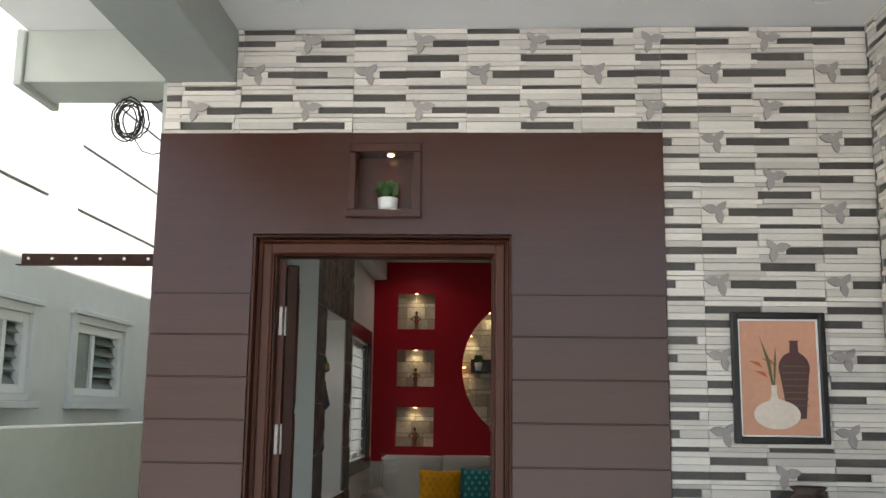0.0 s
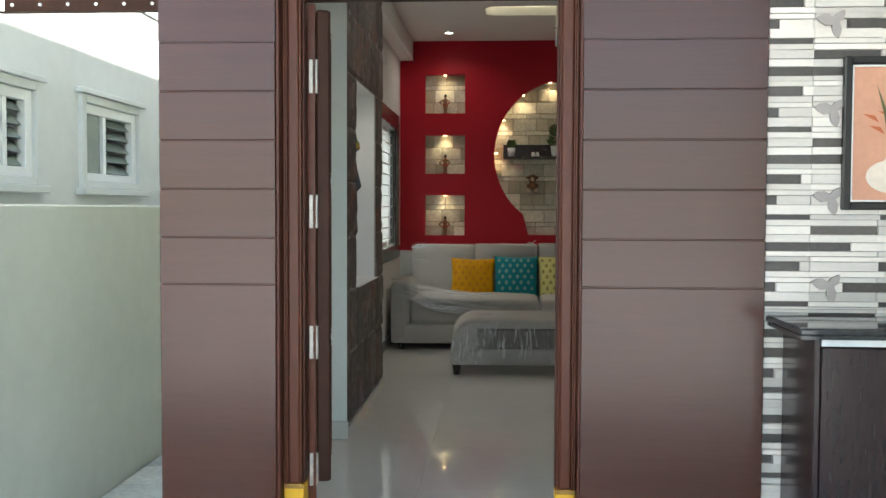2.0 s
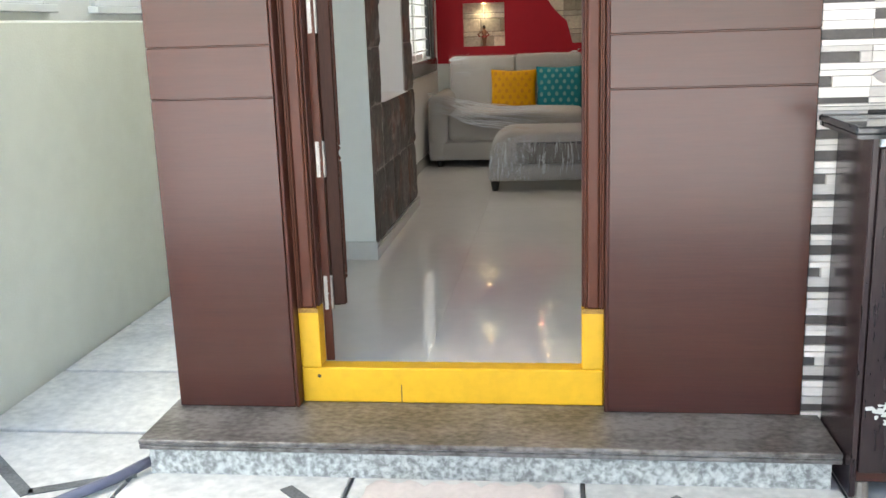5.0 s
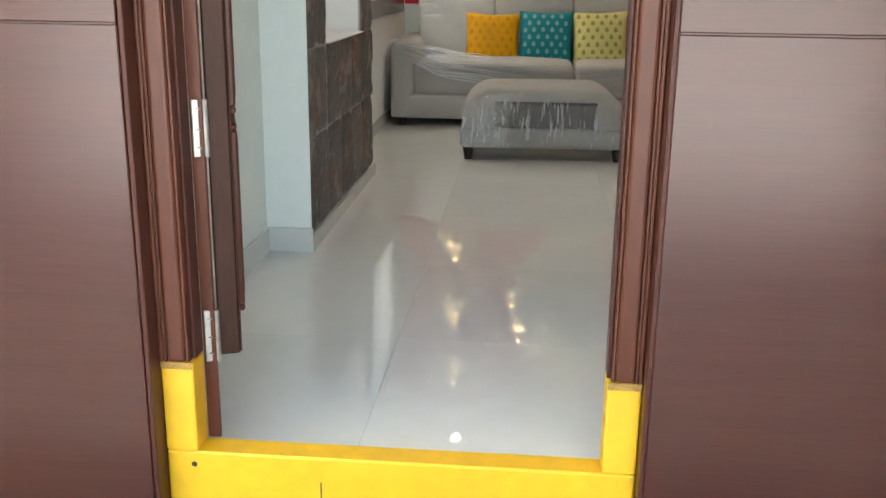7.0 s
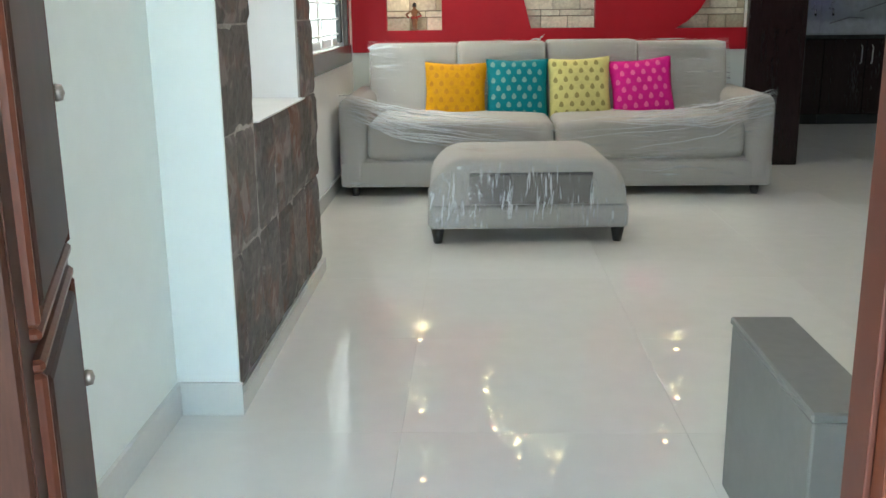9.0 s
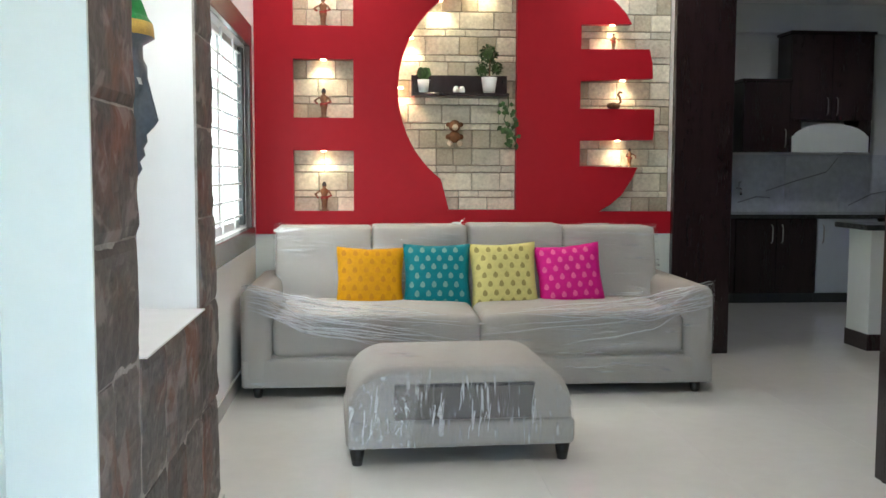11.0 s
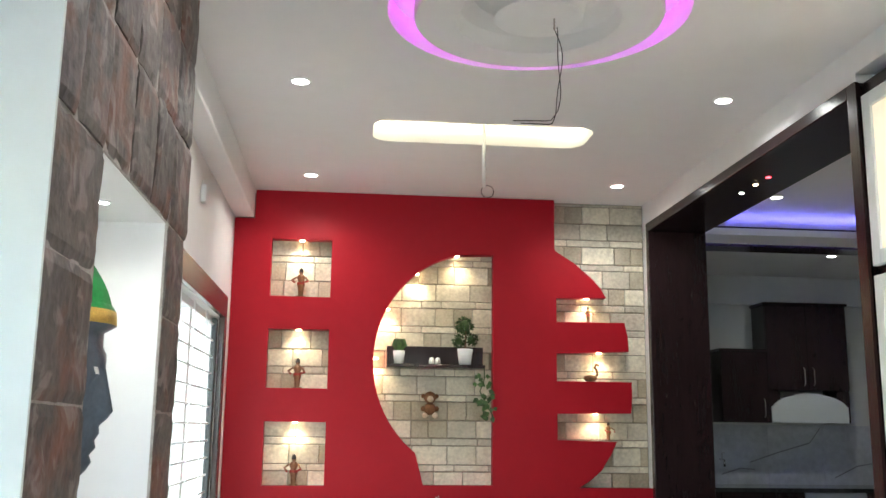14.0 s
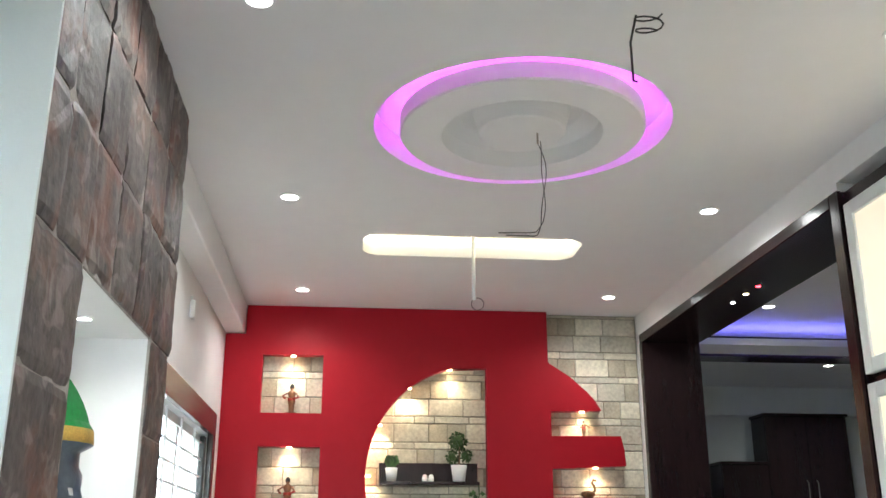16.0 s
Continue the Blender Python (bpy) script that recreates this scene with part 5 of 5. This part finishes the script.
# ---- porch things ----
pl = thing("potted_plant", "small green artificial plant in a white pot", "plant", -0.04, 0.05, 2.236)
part("pot", lathe([(0, 0), (0.032, 0), (0.042, 0.02), (0.044, 0.06), (0.039, 0.062), (0.036, 0.05), (0, 0.05)], 18), POT, pl, "white ribbed pot", smooth=True)
part("foliage", leaves(150, 0.07, 0.04, 0.055, 12, 0.55, centre=(0, 0, 0.055)), LEAF, pl)
ns = thing("niche_spotlight", "tiny warm spotlight in the box niche", "spotlight", -0.03, 0.04, 2.4855)
part("lens", lathe([(0, -0.006), (0.013, -0.005), (0.016, 0)], 12), GLASS_SPOT, ns)
spot_lamp("niche_beam", (-0.03, 0.04, 2.475), 0.25, (1.0, 0.75, 0.45), 120, 0.012)

pic = thing("framed_picture", "black framed picture of a white vase and a dark jug", "picture", 1.565, 0.008, 1.287)
W, H = 0.187, 0.525
part("frame", boxes((-W, -0.03, 0, -W + 0.026, 0, H), (W - 0.026, -0.03, 0, W, 0, H), (-W + 0.026, -0.03, 0, W - 0.026, 0, 0.026), (-W + 0.026, -0.03, H - 0.026, W - 0.026, 0, H), bevel=0.004), BLACKLEG, pic)
part("fillet", boxes((-W + 0.028, -0.018, 0.028, -W + 0.034, -0.004, H - 0.028), (W - 0.034, -0.018, 0.028, W - 0.028, -0.004, H - 0.028), (-W + 0.034, -0.018, 0.028, W - 0.034, -0.004, 0.034), (-W + 0.034, -0.018, H - 0.034, W - 0.034, -0.004, H - 0.028)), POT, pic)
part("print", boxes((-W + 0.027, -0.01, 0.027, W - 0.027, -0.004, H - 0.027)), material("peach_print", (0.62, 0.31, 0.2), 0.55, vary=0.1, scale=5), pic, "peach coloured print")


def blot(pts, y, m, name):
    bm = bmesh.new()
    bm.faces.new([bm.verts.new((x, y, z)) for x, z in pts])
    bmesh.ops.recalc_face_normals(bm, faces=bm.faces[:])
    return part(name, bm, m, pic)


jug = material("brown_print", (0.09, 0.035, 0.035), 0.6, vary=0.2)
vase = material("white_print", (0.72, 0.62, 0.52), 0.6, vary=0.12)
stem = material("olive_print", (0.12, 0.11, 0.04), 0.6)
rust = material("rust_print", (0.5, 0.12, 0.04), 0.6)
blot([(0.03, 0.1), (0.1, 0.1)] + arc(0.06, 0.3, 0.062, 0.066, -20, 62, 8) + [(0.08, 0.365), (0.078, 0.405), (0.084, 0.412), (0.04, 0.412), (0.046, 0.405), (0.044, 0.365)] + arc(0.06, 0.3, 0.062, 0.066, 118, 200, 8), -0.0125, jug, "painted_jug")
for k in range(7):
    z = 0.15 + k * 0.026
    blot([(0.012, z), (0.112, z), (0.112, z + 0.004), (0.012, z + 0.004)], -0.013, stem, "painted_band")
blot(arc(-0.015, 0.115, 0.092, 0.058, -250, 68, 26) + [(-0.008, 0.178), (-0.013, 0.2), (-0.012, 0.232), (-0.036, 0.232), (-0.035, 0.2), (-0.04, 0.178)], -0.0145, vase, "painted_vase")
blot([(-0.03, 0.22), (-0.022, 0.22), (-0.035, 0.33), (-0.075, 0.43), (-0.05, 0.33)], -0.0135, stem, "painted_stem")
blot([(-0.026, 0.22), (-0.02, 0.22), (-0.01, 0.33), (-0.012, 0.39), (-0.02, 0.33)], -0.0137, stem, "painted_stem")
for a, b in ((-0.12, 0.33), (-0.1, 0.29), (-0.07, 0.34)):
    blot([(a, b), (a + 0.04, b - 0.005), (a + 0.055, b - 0.03), (a + 0.02, b - 0.012)], -0.0132, rust, "painted_leaf")

cab = thing("porch_cabinet", "dark laminate porch cabinet with a black granite top", "cabinet", 1.62, -0.16, PORCH)
part("body", boxes((-0.43, -0.17, 0.06, 0.37, 0.15, 1.1), bevel=0.003), WOOD, cab)
part("side_panel", boxes((-0.432, -0.19, 0.02, -0.414, 0.15, 1.1), bevel=0.002), WENGE, cab)
for a, b in ((-0.41, 0.0), (0.004, 0.42)):
    part("door", boxes((a, -0.192, 0.1, b, -0.172, 1.07), bevel=0.002), WENGE, cab)
part("light_edge", boxes((-0.41, -0.19, 1.075, 0.37, -0.172, 1.1)), PVC, cab, "white edge strip")
part("top", boxes((-0.49, -0.23, 1.112, 0.375, 0.16, 1.135), bevel=0.006), BLACKGRANITE, cab, "black granite top")
part("top_edge", boxes((-0.485, -0.225, 1.1, 0.375, 0.16, 1.1115)), BLACKGRANITE, cab)
part("foot", lathe([(0, 0), (0.028, 0), (0.024, 0.06), (0, 0.06)], 12), STEEL, cab, "steel foot", at=(-0.39, -0.15, 0))
part("foot", lathe([(0, 0), (0.028, 0), (0.024, 0.06), (0, 0.06)], 12), STEEL, cab, "steel foot", at=(0.33, -0.15, 0))
rnd = random.Random(51)
bm = bmesh.new()
for k in range(26):
    x, z = rnd.gauss(-0.345, 0.02), 0.3 + rnd.gauss(0, 0.018)
    w, h = rnd.uniform(0.003, 0.013), rnd.uniform(0.002, 0.008)
    bm.faces.new([bm.verts.new((x + w * p * rnd.uniform(0.6, 1.2), -0.1935, z + h * q * rnd.uniform(0.6, 1.2))) for p, q in ((-1, -1), (0, -1.4), (1, -0.8), (1.2, 0.5), (0.2, 1.2), (-1, 0.8))])
part("scuff", bm, SKIRT, cab, "scratched bare patch")
clay = material("dark_clay", (0.05, 0.028, 0.02), 0.6, vary=0.4, scale=14, bump=0.4, bump_scale=40)
solid("clay_pot", lathe([(0, 0), (0.05, 0), (0.085, 0.04), (0.09, 0.07), (0.06, 0.11), (0.05, 0.12), (0.07, 0.14), (0.06, 0.142), (0.04, 0.12), (0, 0.1)], 24), clay, "dark clay pot on a white stand", "pot", 1.62, -0.12, 0.99, smooth=True)
solid("pot_stand", boxes((-0.05, -0.05, 0, 0.05, 0.05, 0.068), bevel=0.008, segments=2), POT, "small white stand under the clay pot", "stand", 1.62, -0.12, 0.921)

rail = thing("angle_rail", "brown steel angle rail with bolt holes", "rail", -1.33, 0.04, 2.0)
part("web", boxes((-0.29, 0, 0, 0.3, 0.004, 0.05)), TEAK_DARK, rail)
part("flange", boxes((-0.3, -0.03, -0.004, 0.3, 0.004, -0.0005)), TEAK_DARK, rail)
for i in range(6):
    b = part("bolt", lathe([(0, -0.004), (0.006, -0.003), (0.007, 0)], 8), POT, rail, at=(-0.26 + i * 0.105, -0.0005, 0.028))
    b.rotation_euler = (radians(-90), 0, 0)
coil = thing("cable_coil", "coil of black cable hanging under the cross beam", "cable", -1.245, 0.2, 2.7)
rnd = random.Random(4)
for i in range(7):
    rx, rz, ox, oz = rnd.uniform(0.045, 0.075), rnd.uniform(0.075, 0.1), rnd.uniform(-0.025, 0.025), rnd.uniform(-0.015, 0.015)
    part("turn", tube([(ox + rx * math.cos(a), rnd.uniform(-0.012, 0.012), oz + rz * math.sin(a)) for a in (k * 0.3 for k in range(22))], 0.004, 5), WIRE, coil, smooth=True)
part("lead", tube([(0.05, 0, 0.085), (0.12, 0, 0.08), (0.23, -0.05, 0.1)], 0.005, 5), WIRE, coil)
part("lead", tube([(0.02, 0, -0.09), (0.06, 0, -0.15), (0.13, -0.05, -0.18), (0.23, -0.1, -0.175)], 0.003, 5), WIRE, coil)
solid("grey_pipe", tube([(-1.05, -0.25, -0.18), (-1.12, -0.36, -0.19), (-1.3, -0.62, -0.19)], 0.018, 10), material("blue_grey_pvc", (0.1, 0.11, 0.16), 0.4), "blue-grey pipe lying beside the step", "pipe", smooth=True)
sheet_m = material("pinkish_sheet", (0.62, 0.56, 0.53), 0.8, vary=0.1, scale=5)
bm = bmesh.new()
gr = [[bm.verts.new((-0.28 + 0.62 * i / 24, -0.335 - 0.35 * j / 8, PORCH + 0.012 + 0.02 * abs(math.sin(i * 0.9 + j * 0.3)) + 0.01 * (j % 2))) for j in range(9)] for i in range(25)]
for i in range(24):
    for j in range(8):
        bm.faces.new((gr[i][j], gr[i + 1][j], gr[i + 1][j + 1], gr[i][j + 1]))
solid("crumpled_sheet", bm, sheet_m, "crumpled pale sheet lying before the step", "sheet", smooth=True)

# parked scooter beside the path
sc = thing("scooter", "parked scooter with a grey seat", "scooter", -0.67, -2.5, PORCH)
grey = material("grey_seat_vinyl", (0.12, 0.098, 0.09), 0.55, vary=0.15, scale=8, bump=0.2, bump_scale=120)
body_m = material("dark_scooter_paint", (0.03, 0.03, 0.035), 0.25, vary=0.1)
bm = rounded(-0.12, -0.3, 0.83, 0.12, 0.5, 0.925, 0.035, 3)
for v in bm.verts:
    v.co.z += 0.03 * max(0, (v.co.y - 0.1) / 0.4) ** 2 - 0.25 * max(0, v.co.y - 0.42)
    v.co.x *= 1 - 0.35 * max(0, (v.co.y - 0.2) / 0.3) ** 2
part("seat", bm, grey, sc, smooth=True)
part("body", rounded(-0.13, -0.25, 0.3, 0.13, 0.5, 0.825, 0.06, 3), body_m, sc, smooth=True)
part("footboard", rounded(-0.15, -0.75, 0.22, 0.15, -0.2, 0.3, 0.03, 2), body_m, sc, smooth=True)
part("front_shield", rounded(-0.17, -0.95, 0.25, 0.17, -0.76, 0.95, 0.06, 3), body_m, sc, smooth=True)
part("handlebar", tube([(-0.3, -0.82, 1.0), (0, -0.88, 1.02), (0.3, -0.82, 1.0)], 0.02, 8), body_m, sc, smooth=True)
for y in (-0.95, 0.3):
    w = part("wheel", lathe([(0.12, -0.04), (0.2, -0.05), (0.235, -0.02), (0.235, 0.02), (0.2, 0.05), (0.12, 0.04), (0.12, -0.04)], 24), BLACKLEG, sc, smooth=True, at=(0, y, 0.235))
    w.rotation_euler = (0, radians(90), 0)

# ---- skirting ----
structure("baseboard", boxes((LEFT + 0.03, 0.23, 0, LEFT + 0.042, 1.845, 0.1), (LEFT + 0.03, 1.846, 0, -0.645, 1.858, 0.1), (-0.66, 1.8585, 0, -0.645, 3.48, 0.06), (LEFT, 3.482, 0, LEFT + 0.012, RED_Y, 0.09)), SKIRT, "pale skirting tiles", "baseboard")

# ---- pieces: slate, veneer, strip tiles, floor, paving ----
sl = thing("slate_cladding", "dark rust-brown slate slabs on the niche wall", "cladding")
tagged(sl, kind="structure")
rnd = random.Random(21)


def slate_piece(y0, z0, y1, z1):
    """A riven slab: uneven face, chipped and wandering edges."""
    t = 0.015 + rnd.uniform(0, 0.007)
    ny, nz = max(4, int((y1 - y0) / 0.028)), max(4, int((z1 - z0) / 0.028))
    s = rnd.uniform(0, 50)
    lean_y, lean_z = rnd.uniform(-0.004, 0.004), rnd.uniform(-0.004, 0.004)
    bm = bmesh.new()
    grid = []
    for i in range(ny + 1):
        row = []
        for j in range(nz + 1):
            u, v = i / ny, j / nz
            y, z = y0 + (y1 - y0) * u, z0 + (z1 - z0) * v
            leaf_step = 0.004 * round(1.6 * noise.noise(Vector((y * 4 + s, z * 3.4, s))))
            x = -0.68 + t + leaf_step + 0.004 * noise.noise(Vector((y * 14 + s, z * 12, s))) + 0.0025 * noise.noise(Vector((y * 34, z * 30 + s, s))) + lean_y * (u - 0.5) + lean_z * (v - 0.5)
            chip = 0.0015 + 0.004 * abs(noise.noise(Vector((y * 13 + s, z * 13, 3 + s))))
            if i in (0, ny):
                y += chip * (1 if i == 0 else -1)
                x -= 0.004 + chip
            if j in (0, nz):
                z += chip * (1 if j == 0 else -1)
                x -= 0.004 + chip
            row.append(bm.verts.new((x, y, z)))
        grid.append(row)
    for i in range(ny):
        for j in range(nz):
            bm.faces.new((grid[i][j], grid[i + 1][j], grid[i + 1][j + 1], grid[i][j + 1]))
    rim = [grid[i][0] for i in range(ny)] + [grid[ny][j] for j in range(nz)] + [grid[i][nz] for i in range(ny, 0, -1)] + [grid[0][j] for j in range(nz, 0, -1)]
    back = [bm.verts.new((-0.679, v.co.y, v.co.z)) for v in rim]
    for k in range(len(rim)):
        n = (k + 1) % len(rim)
        bm.faces.new((rim[k], back[k], back[n], rim[n]))
    bmesh.ops.recalc_face_normals(bm, faces=bm.faces[:])
    part("slate", bm, SLATE, sl)


part("bedding", boxes((-0.6805, 1.872, 0.06, -0.672, 2.3, 3.018), (-0.6805, 3.16, 0.06, -0.672, 3.478, 3.018), (-0.6805, 2.3, 0.06, -0.672, 3.16, 0.811), (-0.6805, 2.3, 2.06, -0.672, 3.16, 3.018)), material("pale_mortar", (0.36, 0.33, 0.3), 0.9, vary=0.35, scale=14), sl, "pale grey-brown mortar between the slabs")
for z0, z1 in ((0.06, 0.45), (0.45, 0.812)):
    for y0, y1 in ((1.87, 2.05), (2.05, 2.3), (2.3, 2.6), (2.6, 2.88), (2.88, 3.16), (3.16, 3.48)):
        slate_piece(y0 + 0.0008, z0 + 0.0008, y1 - 0.0008, z1 - 0.0008)
for k in range(4):
    z0, z1 = 0.812 + k * 0.3115, 0.812 + (k + 1) * 0.3115
    slate_piece(1.872, z0 + 0.0008, 2.3, z1 - 0.0008)
    slate_piece(3.162, z0 + 0.0008, 3.48, z1 - 0.0008)
for z0, z1 in ((2.058, 2.4), (2.4, 2.72), (2.72, 3.018)):
    for y0, y1 in ((1.87, 2.06), (2.06, 2.3), (2.3, 2.58), (2.58, 2.86), (2.86, 3.16), (3.16, 3.48)):
        slate_piece(y0 + 0.0008, z0 + 0.0008, y1 - 0.0008, z1 - 0.0008)
part("reveal", boxes((-0.963, 2.302, 0.8125, -0.652, 3.158, 0.818)), WHITE, sl, "white painted niche sill")

ven = thing("stone_veneer", "cream ashlar stone veneer behind the red panel", "cladding", 0, RED_Y + 0.1, 0)
tagged(ven, kind="structure")
rnd = random.Random(33)
for xa, xb, za, zb in ((-0.64, -0.16, 0.98, 2.7), (0.06, 0.98, 0.98, 2.64), (1.34, 2.045, 0.98, 3.018)):
    z, row = za, 0
    while z < zb - 0.02:
        h = (0.128, 0.046, 0.128, 0.05, 0.12)[row % 5]
        h = min(h, zb - z)
        x = xa
        while x < xb - 0.01:
            w = min(rnd.choice((0.12, 0.13, 0.2, 0.24, 0.2)) if h > 0.08 else rnd.choice((0.14, 0.24, 0.32)), xb - x)
            if xb - x - w < 0.05:
                w = xb - x
            bm = boxes((0.002, -0.014 - rnd.uniform(0, 0.005), 0.003, w - 0.002, -0.0005, h - 0.003), bevel=0.004)
            part("stone", bm, STONE_DIM if w < 0.14 and h > 0.08 else STONE, ven, at=(x, 0, z))
            x += w
        z += h
        row += 1

# strip tiles: rows of one pattern cell, as (top, bottom, dark stretches)
CW, CH = 0.492, 0.304
ROWS = ((0.0, 0.10, ((0.0, 0.465),)), (0.10, 0.19, ()), (0.19, 0.29, ((0.0, 0.285), (0.695, 1.0))), (0.29, 0.35, ()), (0.35, 0.41, ()), (0.41, 0.52, ((0.474, 0.93),)), (0.52, 0.59, ()), (0.59, 0.65, ()),
        (0.65, 0.76, ((0.226, 0.767),)), (0.76, 0.87, ()), (0.87, 0.93, ((0.485, 1.0),)), (0.93, 1.0, ()))
LEAFLINE = []
for lobe, reach in ((168, 0.06), (-78, 0.052), (52, 0.046)):
    for da, q in ((58, 0.3), (34, 0.62), (15, 0.9), (0, 1.12), (-13, 0.86), (-32, 0.6)):
        LEAFLINE.append((reach * q * math.cos(radians(lobe - da)), reach * q * math.sin(radians(lobe - da))))
LEAFLINE.sort(key=lambda p: math.atan2(p[1], p[0]))


def clad(root, x_from, x_to, z_from, z_to, x_origin, z_origin, joined=None):
    """Strip tiles on the plane y = 0 of root, between the given bounds."""
    rnd2 = random.Random(int(x_from * 100) + 7)
    for iz in range(int((z_origin - z_to) / CH) - 1, int((z_origin - z_from) / CH) + 2):
        for ix in range(int((x_from - x_origin) / CW) - 1, int((x_to - x_origin) / CW) + 2):
            for r, (a, b, darks) in enumerate(ROWS):
                zt, zb = z_origin - (iz + a) * CH, z_origin - (iz + b) * CH
                cuts = [(s, e, 1) for s, e in darks]
                pos, spans = 0.0, []
                for s, e, _ in cuts + [(1.0, 1.0, 0)]:
                    if s > pos + 0.01:
                        if s - pos > 0.6:
                            m = pos + (s - pos) * (0.465 if r % 2 else 0.52)
                            spans += [(pos, m, 0), (m, s, 0)]
                        else:
                            spans.append((pos, s, 0))
                    if e > s:
                        spans.append((s, e, 1))
                    pos = e
                for s, e, dark in spans:
                    x0, x1 = max(x_from, x_origin + (ix + s) * CW), min(x_to, x_origin + (ix + e) * CW)
                    z0, z1 = max(z_from, zb), min(z_to, zt)
                    if x1 - x0 < 0.006 or z1 - z0 < 0.004:
                        continue
                    d = 0.004 if dark else rnd2.choice((0.007, 0.011, 0.015, 0.02))
                    dims = (x0 + 0.0008, -d, z0 + 0.0012, x1 - 0.0008, -0.0002, z1 - 0.0012)
                    if joined is not None:
                        box(joined[dark], *dims)
                    else:
                        part("tile", boxes(dims), TILE_DO if dark else TILE_LO, root)
            for u, v, flip in ((0.5, 0.22, 1), (0.045, 0.69, -1)):
                cx, cz = x_origin + (ix + u) * CW, z_origin - (iz + v) * CH
                if x_from + 0.002 < cx and cx + 0.092 < x_to and z_from + 0.04 < cz < z_to - 0.04:
                    line = [(cx + 0.046 + p * (1 if flip < 0 else -1), cz + q) for p, q in LEAFLINE]
                    part("leaf", plate([line], 0.008), TILE_G, root, at=(0, -0.0235, 0))


TILE_LO = material("pale_strip_tile", (0.71, 0.655, 0.595), 0.55, vary=0.1, scale=4, bump=0.12, bump_scale=45, rand=0.2, stretch=(1, 1, 6))
TILE_DO = material("dark_strip_tile", (0.085, 0.074, 0.066), 0.5, vary=0.25, scale=8, bump=0.1, bump_scale=45, rand=0.2)
cl = thing("strip_tiles", "cream and dark brown strip tiles with leaf reliefs", "cladding", 0, 0.022, 0)
tagged(cl, kind="structure")
clad(cl, 1.128, 1.999, 0.94, 3.048, 1.28, 3.055)
joined = [bmesh.new(), bmesh.new()]
clad(cl, -0.712, 1.127, 2.576, 3.048, 1.28, 3.055, joined)
clad(cl, -1.02, -0.7125, 2.576, 2.808, 1.28, 3.055, joined)
clad(cl, 1.128, 1.999, -0.21, 0.94, 1.28, 3.055, joined)
for bm, m in zip(joined, (TILE_L, TILE_D)):
    tagged(part("tile_strips", bm, m, cl), kind="stuff")
cr = thing("strip_tiles", "cream and dark brown strip tiles on the porch side wall", "cladding", 2.003, 0, 0, -90)
tagged(cr, kind="structure")
joined = [bmesh.new(), bmesh.new()]
clad(cr, 0.02, 2.2, -0.21, 3.048, 0.1, 3.0, joined)
for bm, m in zip(joined, (TILE_L, TILE_D)):
    tagged(part("tile_strips", bm, m, cr), kind="stuff")

# floor tiles
fl = structure("floor", boxes((-1.02, 0.12, -0.1, 6.05, 9.6, -0.004)), SKIRT, "ivory vitrified tiles with fine joints", "floor")
S = 0.8
shared = mesh_of("tile", boxes((0.0003, 0.0003, -0.008, S - 0.0003, S - 0.0003, 0.0)), FLOORTILE)
for i in range(9):
    for j in range(12):
        x, y = -0.97 + i * S, 0.13 + j * S
        if x > 6 or y > 9.5:
            continue
        t = new("tile", shared)
        t.parent, t.location = fl, (x, y, 0.0)

# paving
pv = structure("pavement", boxes((-2.0, -7, -0.26, 2.1, 12, -0.232)), PAVEJOINT, "pale stone slabs with dark joints", "pavement")
rnd = random.Random(8)
ycuts = [-6.4, -5.4, -4.4, -3.4, -2.4, -1.4, 0.05, 0.69, 1.36, 2.0, 2.7, 3.4, 4.1, 5.2]
for a, b in zip(ycuts, ycuts[1:]):
    xc = [-1.87, -1.04] if a >= 0 else [-1.87, -1.1, -0.35, 0.4, 1.2, 2.05]
    for c, d in zip(xc, xc[1:]):
        bm = boxes((c + 0.008, a + 0.012, -0.235, d - 0.008, b - 0.012, PORCH), bevel=0.003)
        part("slab", bm, PAVE, pv)
for x0, y0, x1, y1 in ((-1.75, -0.1, -1.386, -0.443), (-1.391, -0.427, -1.085, -0.283), (-0.55, -0.35, -0.3, -0.6), (-0.3, -0.6, -0.05, -0.4), (0.45, -0.6, 0.7, -0.35), (0.2, -0.4, 0.45, -0.6)):
    d = Vector((x1 - x0, y1 - y0)).normalized() * 0.022
    bm = bmesh.new()
    q = [(x0 - d.y, y0 + d.x), (x0 + d.y, y0 - d.x), (x1 + d.y, y1 - d.x), (x1 - d.y, y1 + d.x)]
    lo = [bm.verts.new((x, y, PORCH - 0.01)) for x, y in q]
    up = [bm.verts.new((x, y, PORCH + 0.004)) for x, y in q]
    bm.faces.new(up)
    for i in range(4):
        bm.faces.new((lo[i], lo[(i + 1) % 4], up[(i + 1) % 4], up[i]))
    bmesh.ops.recalc_face_normals(bm, faces=bm.faces[:])
    part("inlay", bm, PAVEJOINT, pv)
